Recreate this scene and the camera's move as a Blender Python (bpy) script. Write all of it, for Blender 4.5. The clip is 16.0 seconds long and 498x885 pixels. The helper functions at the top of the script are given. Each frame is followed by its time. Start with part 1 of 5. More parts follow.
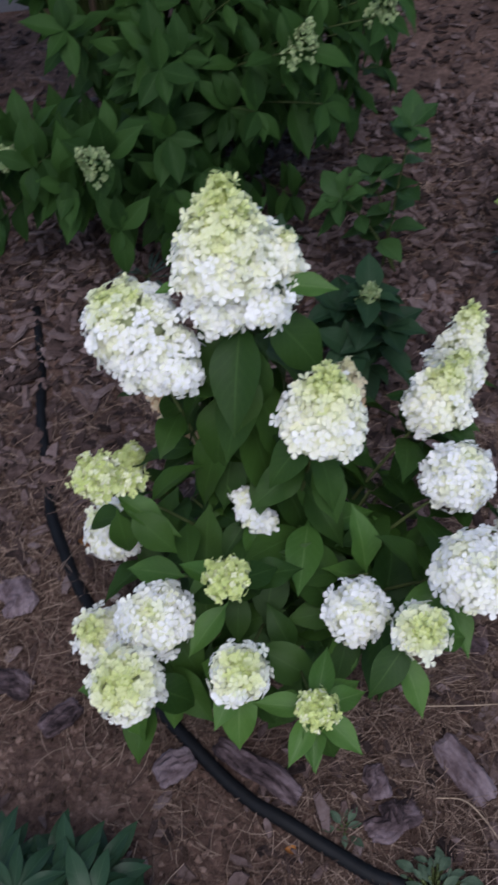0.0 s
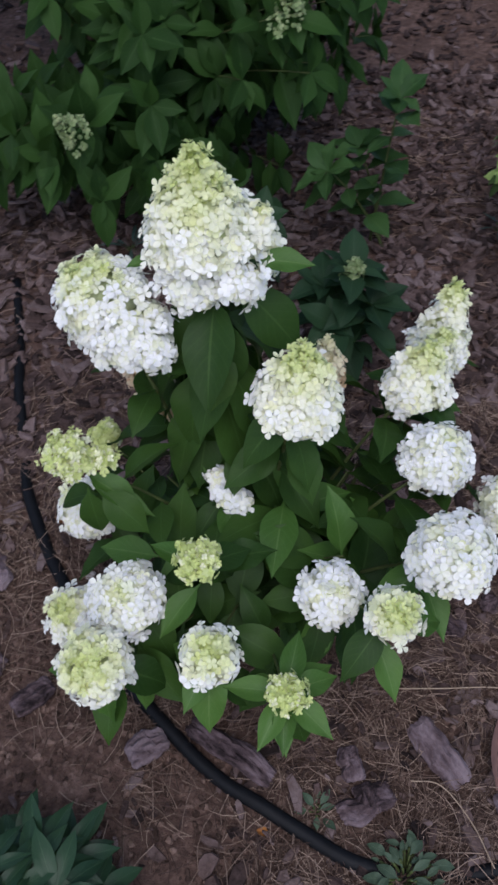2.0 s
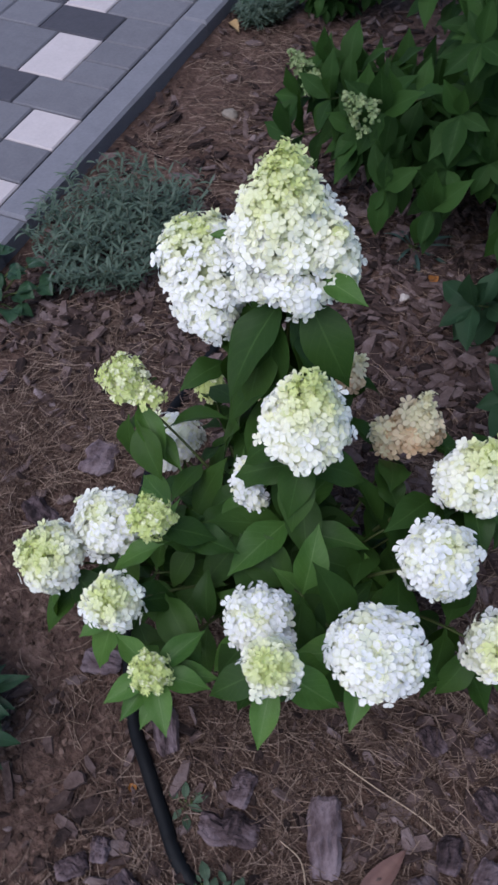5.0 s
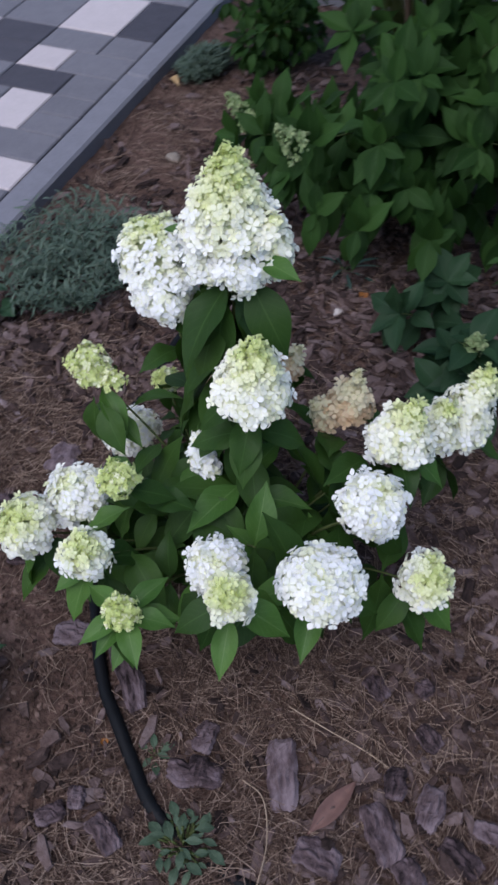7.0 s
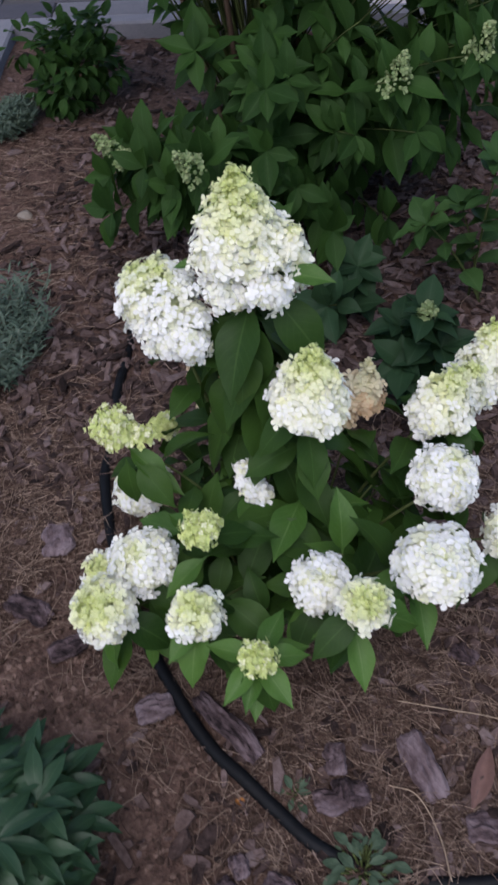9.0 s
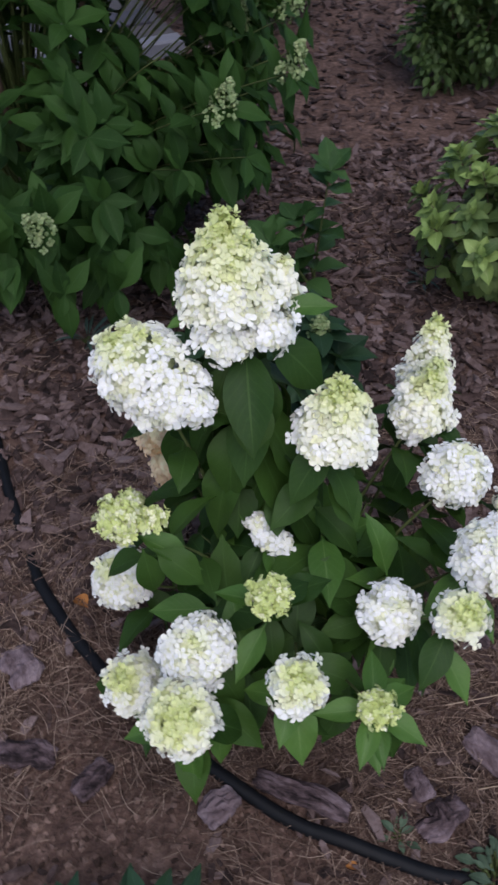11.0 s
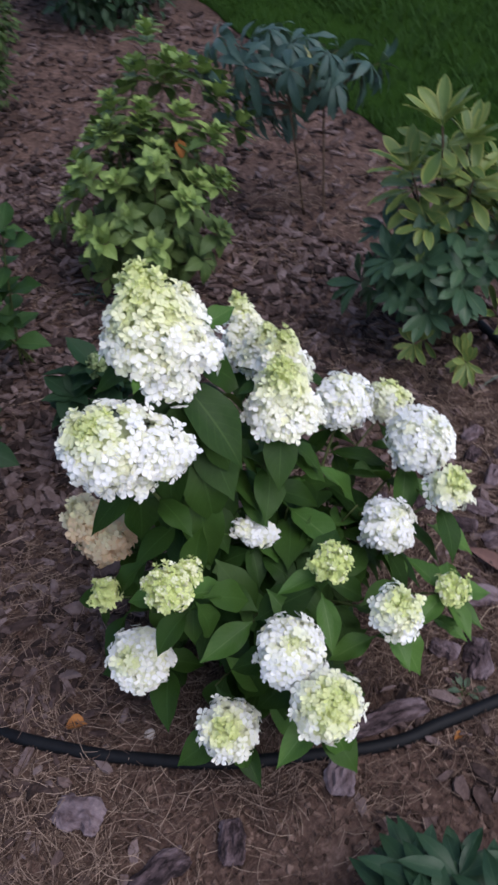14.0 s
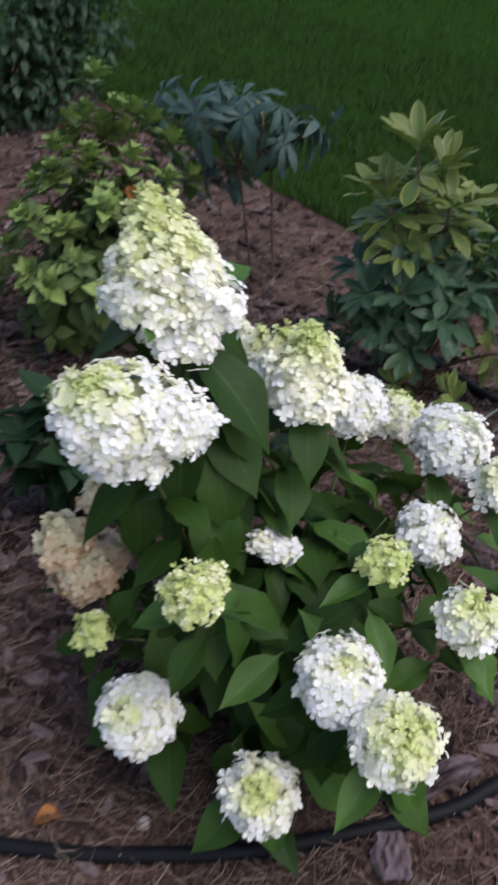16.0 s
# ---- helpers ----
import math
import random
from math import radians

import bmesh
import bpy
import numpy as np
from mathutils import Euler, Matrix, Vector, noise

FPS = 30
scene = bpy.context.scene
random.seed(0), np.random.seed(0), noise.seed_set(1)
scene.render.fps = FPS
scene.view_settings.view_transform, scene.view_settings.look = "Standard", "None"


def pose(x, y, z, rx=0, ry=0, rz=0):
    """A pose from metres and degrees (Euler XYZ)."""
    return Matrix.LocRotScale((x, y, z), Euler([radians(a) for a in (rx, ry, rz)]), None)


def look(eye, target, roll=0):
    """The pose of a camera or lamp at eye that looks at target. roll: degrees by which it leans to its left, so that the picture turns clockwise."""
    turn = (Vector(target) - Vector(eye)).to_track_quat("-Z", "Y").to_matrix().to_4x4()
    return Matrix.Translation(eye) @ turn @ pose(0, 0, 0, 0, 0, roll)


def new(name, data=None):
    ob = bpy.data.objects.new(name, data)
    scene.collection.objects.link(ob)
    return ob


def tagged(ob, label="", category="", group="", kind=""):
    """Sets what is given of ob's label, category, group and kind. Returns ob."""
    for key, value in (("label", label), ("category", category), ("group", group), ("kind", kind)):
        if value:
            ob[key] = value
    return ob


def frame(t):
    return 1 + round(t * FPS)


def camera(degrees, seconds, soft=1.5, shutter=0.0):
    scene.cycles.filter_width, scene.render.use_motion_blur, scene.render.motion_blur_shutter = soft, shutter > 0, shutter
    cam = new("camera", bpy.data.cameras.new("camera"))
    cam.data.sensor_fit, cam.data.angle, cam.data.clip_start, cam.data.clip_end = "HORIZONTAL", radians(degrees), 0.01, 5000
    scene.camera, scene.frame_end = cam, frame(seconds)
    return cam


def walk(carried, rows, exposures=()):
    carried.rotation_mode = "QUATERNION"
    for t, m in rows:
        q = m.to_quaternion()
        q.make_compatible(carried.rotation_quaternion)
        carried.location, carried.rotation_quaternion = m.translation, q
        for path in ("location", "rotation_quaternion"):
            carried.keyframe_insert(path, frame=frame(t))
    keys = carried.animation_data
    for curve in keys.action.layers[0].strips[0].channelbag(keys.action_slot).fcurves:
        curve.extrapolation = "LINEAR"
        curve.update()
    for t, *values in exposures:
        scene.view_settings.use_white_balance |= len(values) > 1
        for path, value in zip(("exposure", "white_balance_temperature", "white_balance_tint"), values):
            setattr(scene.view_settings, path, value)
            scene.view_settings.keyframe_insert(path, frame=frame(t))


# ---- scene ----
cam = camera(31.2, 16.0, soft=2.7, shutter=0.5)
METRES, EYE, TILT, LEAN, TURN = 3.08, 1.4, -49.42, -0.2, 0.0
ROWS = [
    (0.0, 0.0, 0.0, 0.0, -0.0, 0.0, -0.0),
    (0.5, -0.0003, -0.0044, -0.0008, -2.92, 1.55, 1.59),
    (1.0, -0.0031, -0.0009, 0.0014, -3.58, -0.91, 0.63),
    (1.5, 0.0009, 0.0041, 0.0048, -3.48, -0.84, 0.11),
    (2.0, 0.0086, 0.0085, 0.0023, -0.38, -1.68, -0.68),
    (2.5, 0.0454, 0.0136, 0.0092, 5.13, -2.82, -6.24),
    (3.0, 0.0775, 0.0117, 0.0138, 11.46, -3.43, -12.75),
    (3.2, 0.091, 0.0124, 0.0132, 13.08, -3.65, -13.57),
    (5.3, 0.1747, 0.0425, 0.0514, 29.89, -10.72, -28.25),
    (5.5, 0.1883, 0.0382, 0.0512, 30.83, -10.72, -28.83),
    (6.0, 0.203, 0.0312, 0.0522, 29.96, -8.98, -27.24),
    (6.5, 0.2077, 0.0242, 0.042, 29.25, -8.5, -26.95),
    (7.0, 0.1962, -0.004, 0.0132, 23.75, -4.03, -25.04),
    (7.5, 0.1728, -0.0373, -0.0272, 17.64, 0.21, -17.93),
    (8.0, 0.1544, -0.0592, -0.046, 16.29, 0.57, -16.72),
    (8.5, 0.1251, -0.0442, -0.0398, 12.64, -0.06, -12.88),
    (9.0, 0.0816, -0.0308, -0.0259, 10.23, 1.7, -8.48),
    (9.2, 0.0712, -0.028, -0.0224, 8.6, 1.94, -7.95),
    (11.3, -0.0797, -0.0009, -0.012, -9.32, 3.95, 10.69),
    (11.5, -0.0891, 0.0067, -0.0023, -10.68, 3.56, 12.34),
    (12.0, -0.1299, 0.0172, 0.0151, -18.89, 5.1, 19.36),
    (12.5, -0.1922, 0.0096, 0.0247, -28.41, 1.62, 30.71),
    (13.0, -0.2222, -0.0004, 0.0273, -32.89, -2.35, 31.81),
    (13.5, -0.2316, 0.014, 0.0384, -34.97, -3.47, 32.81),
    (14.0, -0.2323, 0.0355, 0.0556, -39.64, -8.17, 39.03),
    (14.5, -0.2546, 0.0469, 0.0701, -46.39, -13.49, 41.11),
    (15.0, -0.2803, 0.061, 0.0845, -50.52, -14.16, 42.9),
    (15.5, -0.2656, 0.0976, 0.0663, -45.79, -9.23, 40.15),
    (16.0, -0.2529, 0.1454, 0.0294, -48.24, -4.17, 40.25),
]
EXPOSURES = [(0.0, 0.62, 6120, 15), (3.2, 0.64, 6120, 15), (5.3, 0.76, 6020, 15), (7.0, 0.75, 6020, 15), (8.0, 0.72, 6320, 16), (9.2, 0.72, 6350, 16), (11.3, 0.73, 6300, 16), (13.0, 0.85, 6280, 17), (14.5, 0.92, 6280, 17), (16.0, 0.93, 6550, 16)]
walk(cam, [(t, pose(0, 0, EYE, TILT, LEAN, TURN) @ pose(METRES * x, METRES * y, METRES * z, 90 + pitch, roll, yaw)) for t, x, y, z, yaw, pitch, roll in ROWS], EXPOSURES)

# ---------------------------------------------------------------- light
world = bpy.data.worlds.new("evening_sky")
scene.world = world
world.use_nodes = True
wn = world.node_tree
sky = wn.nodes.new("ShaderNodeTexSky")
sky.sky_type, sky.sun_disc = "NISHITA", False
sky.sun_elevation, sky.sun_rotation = radians(32), radians(200)
sky.dust_density, sky.air_density, sky.ozone_density = 1.0, 1.0, 2.0
wn.nodes["Background"].inputs["Strength"].default_value = 0.104
wn.links.new(sky.outputs["Color"], wn.nodes["Background"].inputs["Color"])

sun_data = bpy.data.lights.new("sun", "SUN")
sun_data.energy, sun_data.angle, sun_data.color = 1.55, radians(50), (1.0, 0.96, 0.93)
sun = new("sun", sun_data)
sun.matrix_world = look((0.4, -2.2, 6.0), (0.1, 0.8, 0.3))

# ---------------------------------------------------------------- materials


def nodes_of(name):
    m = bpy.data.materials.new(name)
    m.use_nodes = True
    nt = m.node_tree
    return m, nt, nt.nodes["Principled BSDF"], nt.nodes["Material Output"]


def node(nt, kind, **values):
    n = nt.nodes.new(kind)
    for key, value in values.items():
        n.inputs[key].default_value = value
    return n


def ramp(nt, source, stops):
    r = nt.nodes.new("ShaderNodeValToRGB")
    r.color_ramp.elements[0].position, r.color_ramp.elements[0].color = stops[0][0], (*stops[0][1], 1)
    r.color_ramp.elements[1].position, r.color_ramp.elements[1].color = stops[-1][0], (*stops[-1][1], 1)
    for p, c in stops[1:-1]:
        r.color_ramp.elements.new(p).color = (*c, 1)
    nt.links.new(source, r.inputs["Fac"])
    return r.outputs["Color"]


def mix(nt, fac, a, b, blend="MIX"):
    m = nt.nodes.new("ShaderNodeMix")
    m.data_type, m.blend_type = "RGBA", blend
    for socket, value in ((m.inputs["Factor"], fac), (m.inputs["A"], a), (m.inputs["B"], b)):
        if isinstance(value, bpy.types.NodeSocket):
            nt.links.new(value, socket)
        elif isinstance(value, tuple):
            socket.default_value = (*value, 1)
        else:
            socket.default_value = value
    return m.outputs["Result"]


def calc(nt, op, a, b=0.0, c=0.0):
    m = nt.nodes.new("ShaderNodeMath")
    m.operation = op
    for socket, value in zip(m.inputs, (a, b, c)):
        if isinstance(value, bpy.types.NodeSocket):
            nt.links.new(value, socket)
        else:
            socket.default_value = value
    return m.outputs["Value"]


def noise_of(nt, vector, scale, detail=4.0, rough=0.6):
    n = node(nt, "ShaderNodeTexNoise", Scale=scale, Detail=detail, Roughness=rough)
    if vector is not None:
        nt.links.new(vector, n.inputs["Vector"])
    return n.outputs["Fac"]


def bumped(nt, bsdf, height, strength, distance):
    b = node(nt, "ShaderNodeBump", Strength=strength, Distance=distance)
    nt.links.new(height, b.inputs["Height"])
    nt.links.new(b.outputs["Normal"], bsdf.inputs["Normal"])


def sheer(nt, bsdf, out, colour, amount):
    """Lets some light through a thin leaf or petal."""
    t = nt.nodes.new("ShaderNodeBsdfTranslucent")
    if isinstance(colour, tuple):
        t.inputs["Color"].default_value = (*colour, 1)
    else:
        nt.links.new(colour, t.inputs["Color"])
    m = nt.nodes.new("ShaderNodeMixShader")
    m.inputs["Fac"].default_value = amount
    nt.links.new(bsdf.outputs["BSDF"], m.inputs[1])
    nt.links.new(t.outputs["BSDF"], m.inputs[2])
    nt.links.new(m.outputs["Shader"], out.inputs["Surface"])


def leaf_material(name, dark, light, vein, rough=0.5, veins=9.0, joined=False, edge=None, gloss=0.25):
    m, nt, bsdf, out = nodes_of(name)
    uv = nt.nodes.new("ShaderNodeUVMap")
    sep = nt.nodes.new("ShaderNodeSeparateXYZ")
    nt.links.new(uv.outputs["UV"], sep.inputs["Vector"])
    side = calc(nt, "ABSOLUTE", calc(nt, "SUBTRACT", sep.outputs["X"], 0.5))
    rib = calc(nt, "LESS_THAN", side, 0.022)
    wave = calc(nt, "SINE", calc(nt, "MULTIPLY", calc(nt, "SUBTRACT", sep.outputs["Y"], calc(nt, "MULTIPLY", side, 0.55)), veins * 6.283))
    lines = calc(nt, "GREATER_THAN", wave, 0.9)
    mark = calc(nt, "MAXIMUM", rib, calc(nt, "MULTIPLY", lines, 0.22))
    if joined:
        rnd = nt.nodes.new("ShaderNodeNewGeometry").outputs["Random Per Island"]
    else:
        rnd = nt.nodes.new("ShaderNodeObjectInfo").outputs["Random"]
    tc = nt.nodes.new("ShaderNodeTexCoord")
    blot = noise_of(nt, tc.outputs["Object"], 25.0, 5.0)
    tone = calc(nt, "ADD", calc(nt, "MULTIPLY", rnd, 0.65), calc(nt, "MULTIPLY", blot, 0.4))
    col = mix(nt, tone, dark, light)
    if edge:
        col = mix(nt, calc(nt, "MULTIPLY", calc(nt, "GREATER_THAN", side, 0.36), 0.8), col, edge)
    col = mix(nt, calc(nt, "MULTIPLY", mark, 0.5), col, vein)
    nt.links.new(col, bsdf.inputs["Base Color"])
    bsdf.inputs["Roughness"].default_value = rough
    bsdf.inputs["Specular IOR Level"].default_value = gloss
    relief = calc(nt, "SUBTRACT", calc(nt, "MULTIPLY", blot, 0.5), mark)
    bumped(nt, bsdf, relief, 0.35, 0.002)
    sheer(nt, bsdf, out, mix(nt, 0.5, col, (0.10, 0.20, 0.02)), 0.18)
    return m


def petal_material(name):
    m, nt, bsdf, out = nodes_of(name)
    at = nt.nodes.new("ShaderNodeAttribute")
    at.attribute_name = "tint"
    tc = nt.nodes.new("ShaderNodeTexCoord")
    fine = noise_of(nt, tc.outputs["Object"], 320.0, 3.0)
    col = mix(nt, calc(nt, "MULTIPLY", fine, 0.15), at.outputs["Color"], (0.87, 0.875, 0.80))
    nt.links.new(col, bsdf.inputs["Base Color"])
    bsdf.inputs["Roughness"].default_value = 0.65
    bsdf.inputs["Specular IOR Level"].default_value = 0.2
    bumped(nt, bsdf, fine, 0.25, 0.001)
    sheer(nt, bsdf, out, col, 0.36)
    return m


def rough_material(name, stops, scale, rough=0.85, bump=0.6, distance=0.004, stretch=(1, 1, 1), rnd=0.0, joined=False, gloss=0.15):
    """Bark, soil, stalks, stone: a noise through a ramp, broken by a finer one, and varied from piece to piece."""
    m, nt, bsdf, out = nodes_of(name)
    tc = nt.nodes.new("ShaderNodeTexCoord")
    mp = nt.nodes.new("ShaderNodeMapping")
    mp.inputs["Scale"].default_value = stretch
    nt.links.new(tc.outputs["Object"], mp.inputs["Vector"])
    a = noise_of(nt, mp.outputs["Vector"], scale, 8.0, 0.65)
    b = noise_of(nt, mp.outputs["Vector"], scale * 0.13, 3.0)
    value = calc(nt, "ADD", calc(nt, "MULTIPLY", a, 0.65), calc(nt, "MULTIPLY", b, 0.35))
    if rnd:
        if joined:
            r = nt.nodes.new("ShaderNodeNewGeometry").outputs["Random Per Island"]
        else:
            r = nt.nodes.new("ShaderNodeObjectInfo").outputs["Random"]
        value = calc(nt, "ADD", value, calc(nt, "MULTIPLY", calc(nt, "SUBTRACT", r, 0.5), rnd))
    nt.links.new(ramp(nt, value, stops), bsdf.inputs["Base Color"])
    bsdf.inputs["Roughness"].default_value = rough
    bsdf.inputs["Specular IOR Level"].default_value = gloss
    bumped(nt, bsdf, a, bump, distance)
    return m


HYDRANGEA_LEAF = leaf_material("hydrangea_leaf", (0.010, 0.031, 0.006), (0.035, 0.078, 0.013), (0.052, 0.104, 0.025), 0.5, gloss=0.16)
HYDRANGEA_MANY = leaf_material("hydrangea_leaf_joined", (0.010, 0.031, 0.006), (0.035, 0.078, 0.013), (0.052, 0.104, 0.025), 0.5, gloss=0.16, joined=True)
HYDRANGEA_YOUNG = leaf_material("hydrangea_young_leaf", (0.034, 0.088, 0.014), (0.070, 0.148, 0.028), (0.11, 0.19, 0.06), 0.5)
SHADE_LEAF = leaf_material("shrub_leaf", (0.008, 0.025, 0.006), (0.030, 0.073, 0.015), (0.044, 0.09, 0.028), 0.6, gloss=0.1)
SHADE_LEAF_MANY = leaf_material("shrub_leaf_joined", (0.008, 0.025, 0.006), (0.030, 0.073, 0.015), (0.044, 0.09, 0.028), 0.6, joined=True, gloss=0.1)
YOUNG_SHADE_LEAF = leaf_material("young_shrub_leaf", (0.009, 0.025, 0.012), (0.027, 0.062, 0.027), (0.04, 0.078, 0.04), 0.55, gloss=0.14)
SHOOT_LEAF = leaf_material("fresh_shoot_leaf", (0.015, 0.042, 0.012), (0.042, 0.092, 0.026), (0.06, 0.115, 0.04), 0.55, gloss=0.14)
ROSE_MANY = leaf_material("rose_leaf_joined", (0.018, 0.042, 0.012), (0.070, 0.115, 0.030), (0.08, 0.12, 0.04), 0.55, 4.0, joined=True)
LIME_LEAF = leaf_material("lime_leaf", (0.105, 0.19, 0.045), (0.25, 0.34, 0.10), (0.29, 0.36, 0.14), 0.5, 6.0)
LIME_OLD_LEAF = leaf_material("lime_old_leaf", (0.032, 0.07, 0.02), (0.105, 0.155, 0.045), (0.13, 0.18, 0.07), 0.55, 6.0)
BLUE_LEAF = leaf_material("blue_green_leaf", (0.025, 0.055, 0.05), (0.055, 0.10, 0.085), (0.09, 0.13, 0.11), 0.45, 4.0)
GLOSS_LEAF = leaf_material("glossy_leaf", (0.025, 0.06, 0.035), (0.06, 0.115, 0.06), (0.12, 0.17, 0.09), 0.35, 3.0)
GOLD_LEAF = leaf_material("golden_leaf", (0.045, 0.095, 0.028), (0.15, 0.20, 0.055), (0.08, 0.13, 0.04), 0.4, 3.0, edge=(0.20, 0.22, 0.06))
GLOSS_MANY = leaf_material("glossy_leaf_joined", (0.025, 0.06, 0.035), (0.06, 0.115, 0.06), (0.12, 0.17, 0.09), 0.35, 3.0, joined=True)
GOLD_MANY = leaf_material("golden_leaf_joined", (0.045, 0.095, 0.028), (0.15, 0.20, 0.055), (0.08, 0.13, 0.04), 0.4, 3.0, edge=(0.20, 0.22, 0.06), joined=True)
LIME_MANY = leaf_material("lime_leaf_joined", (0.105, 0.19, 0.045), (0.25, 0.34, 0.10), (0.29, 0.36, 0.14), 0.5, 6.0, joined=True)
LIME_OLD_MANY = leaf_material("lime_old_leaf_joined", (0.032, 0.07, 0.02), (0.105, 0.155, 0.045), (0.13, 0.18, 0.07), 0.55, 6.0, joined=True)
DARK_MANY = leaf_material("dark_leaf_joined", (0.014, 0.036, 0.020), (0.038, 0.076, 0.038), (0.06, 0.10, 0.05), 0.45, 3.0, joined=True)
GREY_LEAF = leaf_material("grey_green_leaf", (0.045, 0.078, 0.056), (0.115, 0.155, 0.118), (0.13, 0.165, 0.13), 0.7, 2.0, joined=True)
WEED_LEAF = leaf_material("weed_leaf", (0.034, 0.060, 0.036), (0.075, 0.112, 0.07), (0.11, 0.16, 0.10), 0.6, 4.0)
BLADE_LEAF = leaf_material("pale_blade", (0.07, 0.105, 0.085), (0.13, 0.175, 0.145), (0.16, 0.21, 0.17), 0.5, 1.0)
PEONY_LEAF = leaf_material("peony_leaf", (0.012, 0.036, 0.018), (0.034, 0.074, 0.036), (0.06, 0.11, 0.055), 0.4, 3.0)
GRASS = leaf_material("grass_blade", (0.013, 0.033, 0.008), (0.031, 0.068, 0.017), (0.038, 0.075, 0.02), 0.8, 1.0, joined=True, gloss=0.05)
DRY_LEAF = rough_material("dry_leaf", [(0.25, (0.16, 0.06, 0.02)), (0.75, (0.42, 0.18, 0.05))], 60, 0.6, 0.3, 0.001)
OLD_LEAF = rough_material("old_fallen_leaf", [(0.25, (0.11, 0.064, 0.058)), (0.75, (0.215, 0.125, 0.105))], 50, 0.6, 0.3, 0.001)
PALE_LEAF = rough_material("pale_fallen_leaf", [(0.25, (0.26, 0.17, 0.08)), (0.75, (0.45, 0.32, 0.17))], 50, 0.6, 0.3, 0.001)
YELLOWED_LEAF = rough_material("yellowed_leaf", [(0.25, (0.15, 0.16, 0.075)), (0.75, (0.28, 0.27, 0.14))], 50, 0.6, 0.3, 0.001)
PETAL = petal_material("petal")
STALK = rough_material("green_stalk", [(0.3, (0.035, 0.05, 0.015)), (0.7, (0.08, 0.10, 0.035))], 80, 0.6, 0.2, 0.001, (1, 1, 0.2))
GREY_STEM = rough_material("grey_stalk", [(0.3, (0.09, 0.11, 0.08)), (0.7, (0.16, 0.19, 0.15))], 80, 0.7, 0.2, 0.001)
WOODY = rough_material("woody_stem", [(0.3, (0.04, 0.028, 0.02)), (0.7, (0.11, 0.075, 0.055))], 90, 0.85, 0.5, 0.002, (1, 1, 0.2))
SOIL = rough_material("soil", [(0.32, (0.034, 0.020, 0.016)), (0.5, (0.100, 0.062, 0.050)), (0.68, (0.215, 0.140, 0.114))], 60, 0.95, 1.0, 0.014)
BARK_STOPS = [(0.25, (0.018, 0.012, 0.011)), (0.46, (0.060, 0.039, 0.035)), (0.64, (0.118, 0.083, 0.078)), (0.9, (0.20, 0.155, 0.155))]
CRUMB = rough_material("soil_crumb", [(0.25, (0.035, 0.022, 0.017)), (0.5, (0.087, 0.055, 0.044)), (0.75, (0.19, 0.128, 0.104))], 60, 0.95, 0.8, 0.004, rnd=0.5, joined=True)
BARK = rough_material("pine_bark", BARK_STOPS[:-1] + [(0.85, (0.29, 0.235, 0.245))], 90, 0.9, 1.0, 0.006, (1, 0.3, 1), rnd=0.45)
BARK_SLAB = rough_material("furrowed_bark", [(0.36, (0.016, 0.011, 0.012)), (0.46, (0.078, 0.054, 0.058)), (0.58, (0.158, 0.120, 0.132)), (0.8, (0.26, 0.21, 0.225))], 60, 0.9, 1.0, 0.006, (1, 0.4, 1), rnd=0.15)
BARK_MANY = rough_material("pine_bark_litter", BARK_STOPS, 60, 0.9, 1.0, 0.005, rnd=0.5, joined=True)
NEEDLE = rough_material("dry_pine_needle", [(0.2, (0.048, 0.030, 0.023)), (0.55, (0.112, 0.074, 0.058)), (0.9, (0.29, 0.215, 0.170))], 30, 0.7, 0.1, 0.001, rnd=0.75, joined=True)
STRAW = rough_material("pale_straw", [(0.2, (0.24, 0.175, 0.125)), (0.8, (0.40, 0.31, 0.23))], 60, 0.7, 0.2, 0.001)
BROWN_STONE = rough_material("brownish_stone", [(0.2, (0.13, 0.11, 0.095)), (0.8, (0.30, 0.26, 0.22))], 60, 0.8, 0.4, 0.002)
STONE = rough_material("pale_stone", [(0.2, (0.3, 0.27, 0.25)), (0.8, (0.55, 0.5, 0.47))], 60, 0.8, 0.4, 0.002)
HOSE = rough_material("black_plastic", [(0.3, (0.003, 0.003, 0.004)), (0.6, (0.006, 0.007, 0.009)), (0.8, (0.04, 0.032, 0.028))], 45, 0.6, 0.2, 0.001, gloss=0.16)
TURF = rough_material("turf", [(0.3, (0.010, 0.027, 0.005)), (0.7, (0.024, 0.054, 0.010))], 40, 1.0, 0.8, 0.006, gloss=0.0)
GREY_PAVER = rough_material("grey_concrete", [(0.25, (0.115, 0.112, 0.128)), (0.8, (0.185, 0.18, 0.20))], 160, 0.85, 0.3, 0.001, rnd=0.18)
DARK_PAVER = rough_material("dark_concrete", [(0.25, (0.045, 0.044, 0.055)), (0.8, (0.085, 0.082, 0.098))], 160, 0.85, 0.3, 0.001, rnd=0.18)
WHITE_PAVER = rough_material("white_concrete", [(0.25, (0.40, 0.355, 0.36)), (0.8, (0.53, 0.475, 0.48))], 160, 0.85, 0.3, 0.001, rnd=0.15)
KERB = rough_material("kerb_concrete", [(0.25, (0.14, 0.14, 0.162)), (0.8, (0.215, 0.213, 0.24))], 120, 0.85, 0.4, 0.001)
JOINT = rough_material("joint_sand", [(0.25, (0.05, 0.047, 0.05)), (0.8, (0.11, 0.1, 0.1))], 200, 0.95, 0.5, 0.001)

# ---------------------------------------------------------------- mesh helpers
rnd = random.Random(7)
U = rnd.uniform
UP = Vector((0, 0, 1))


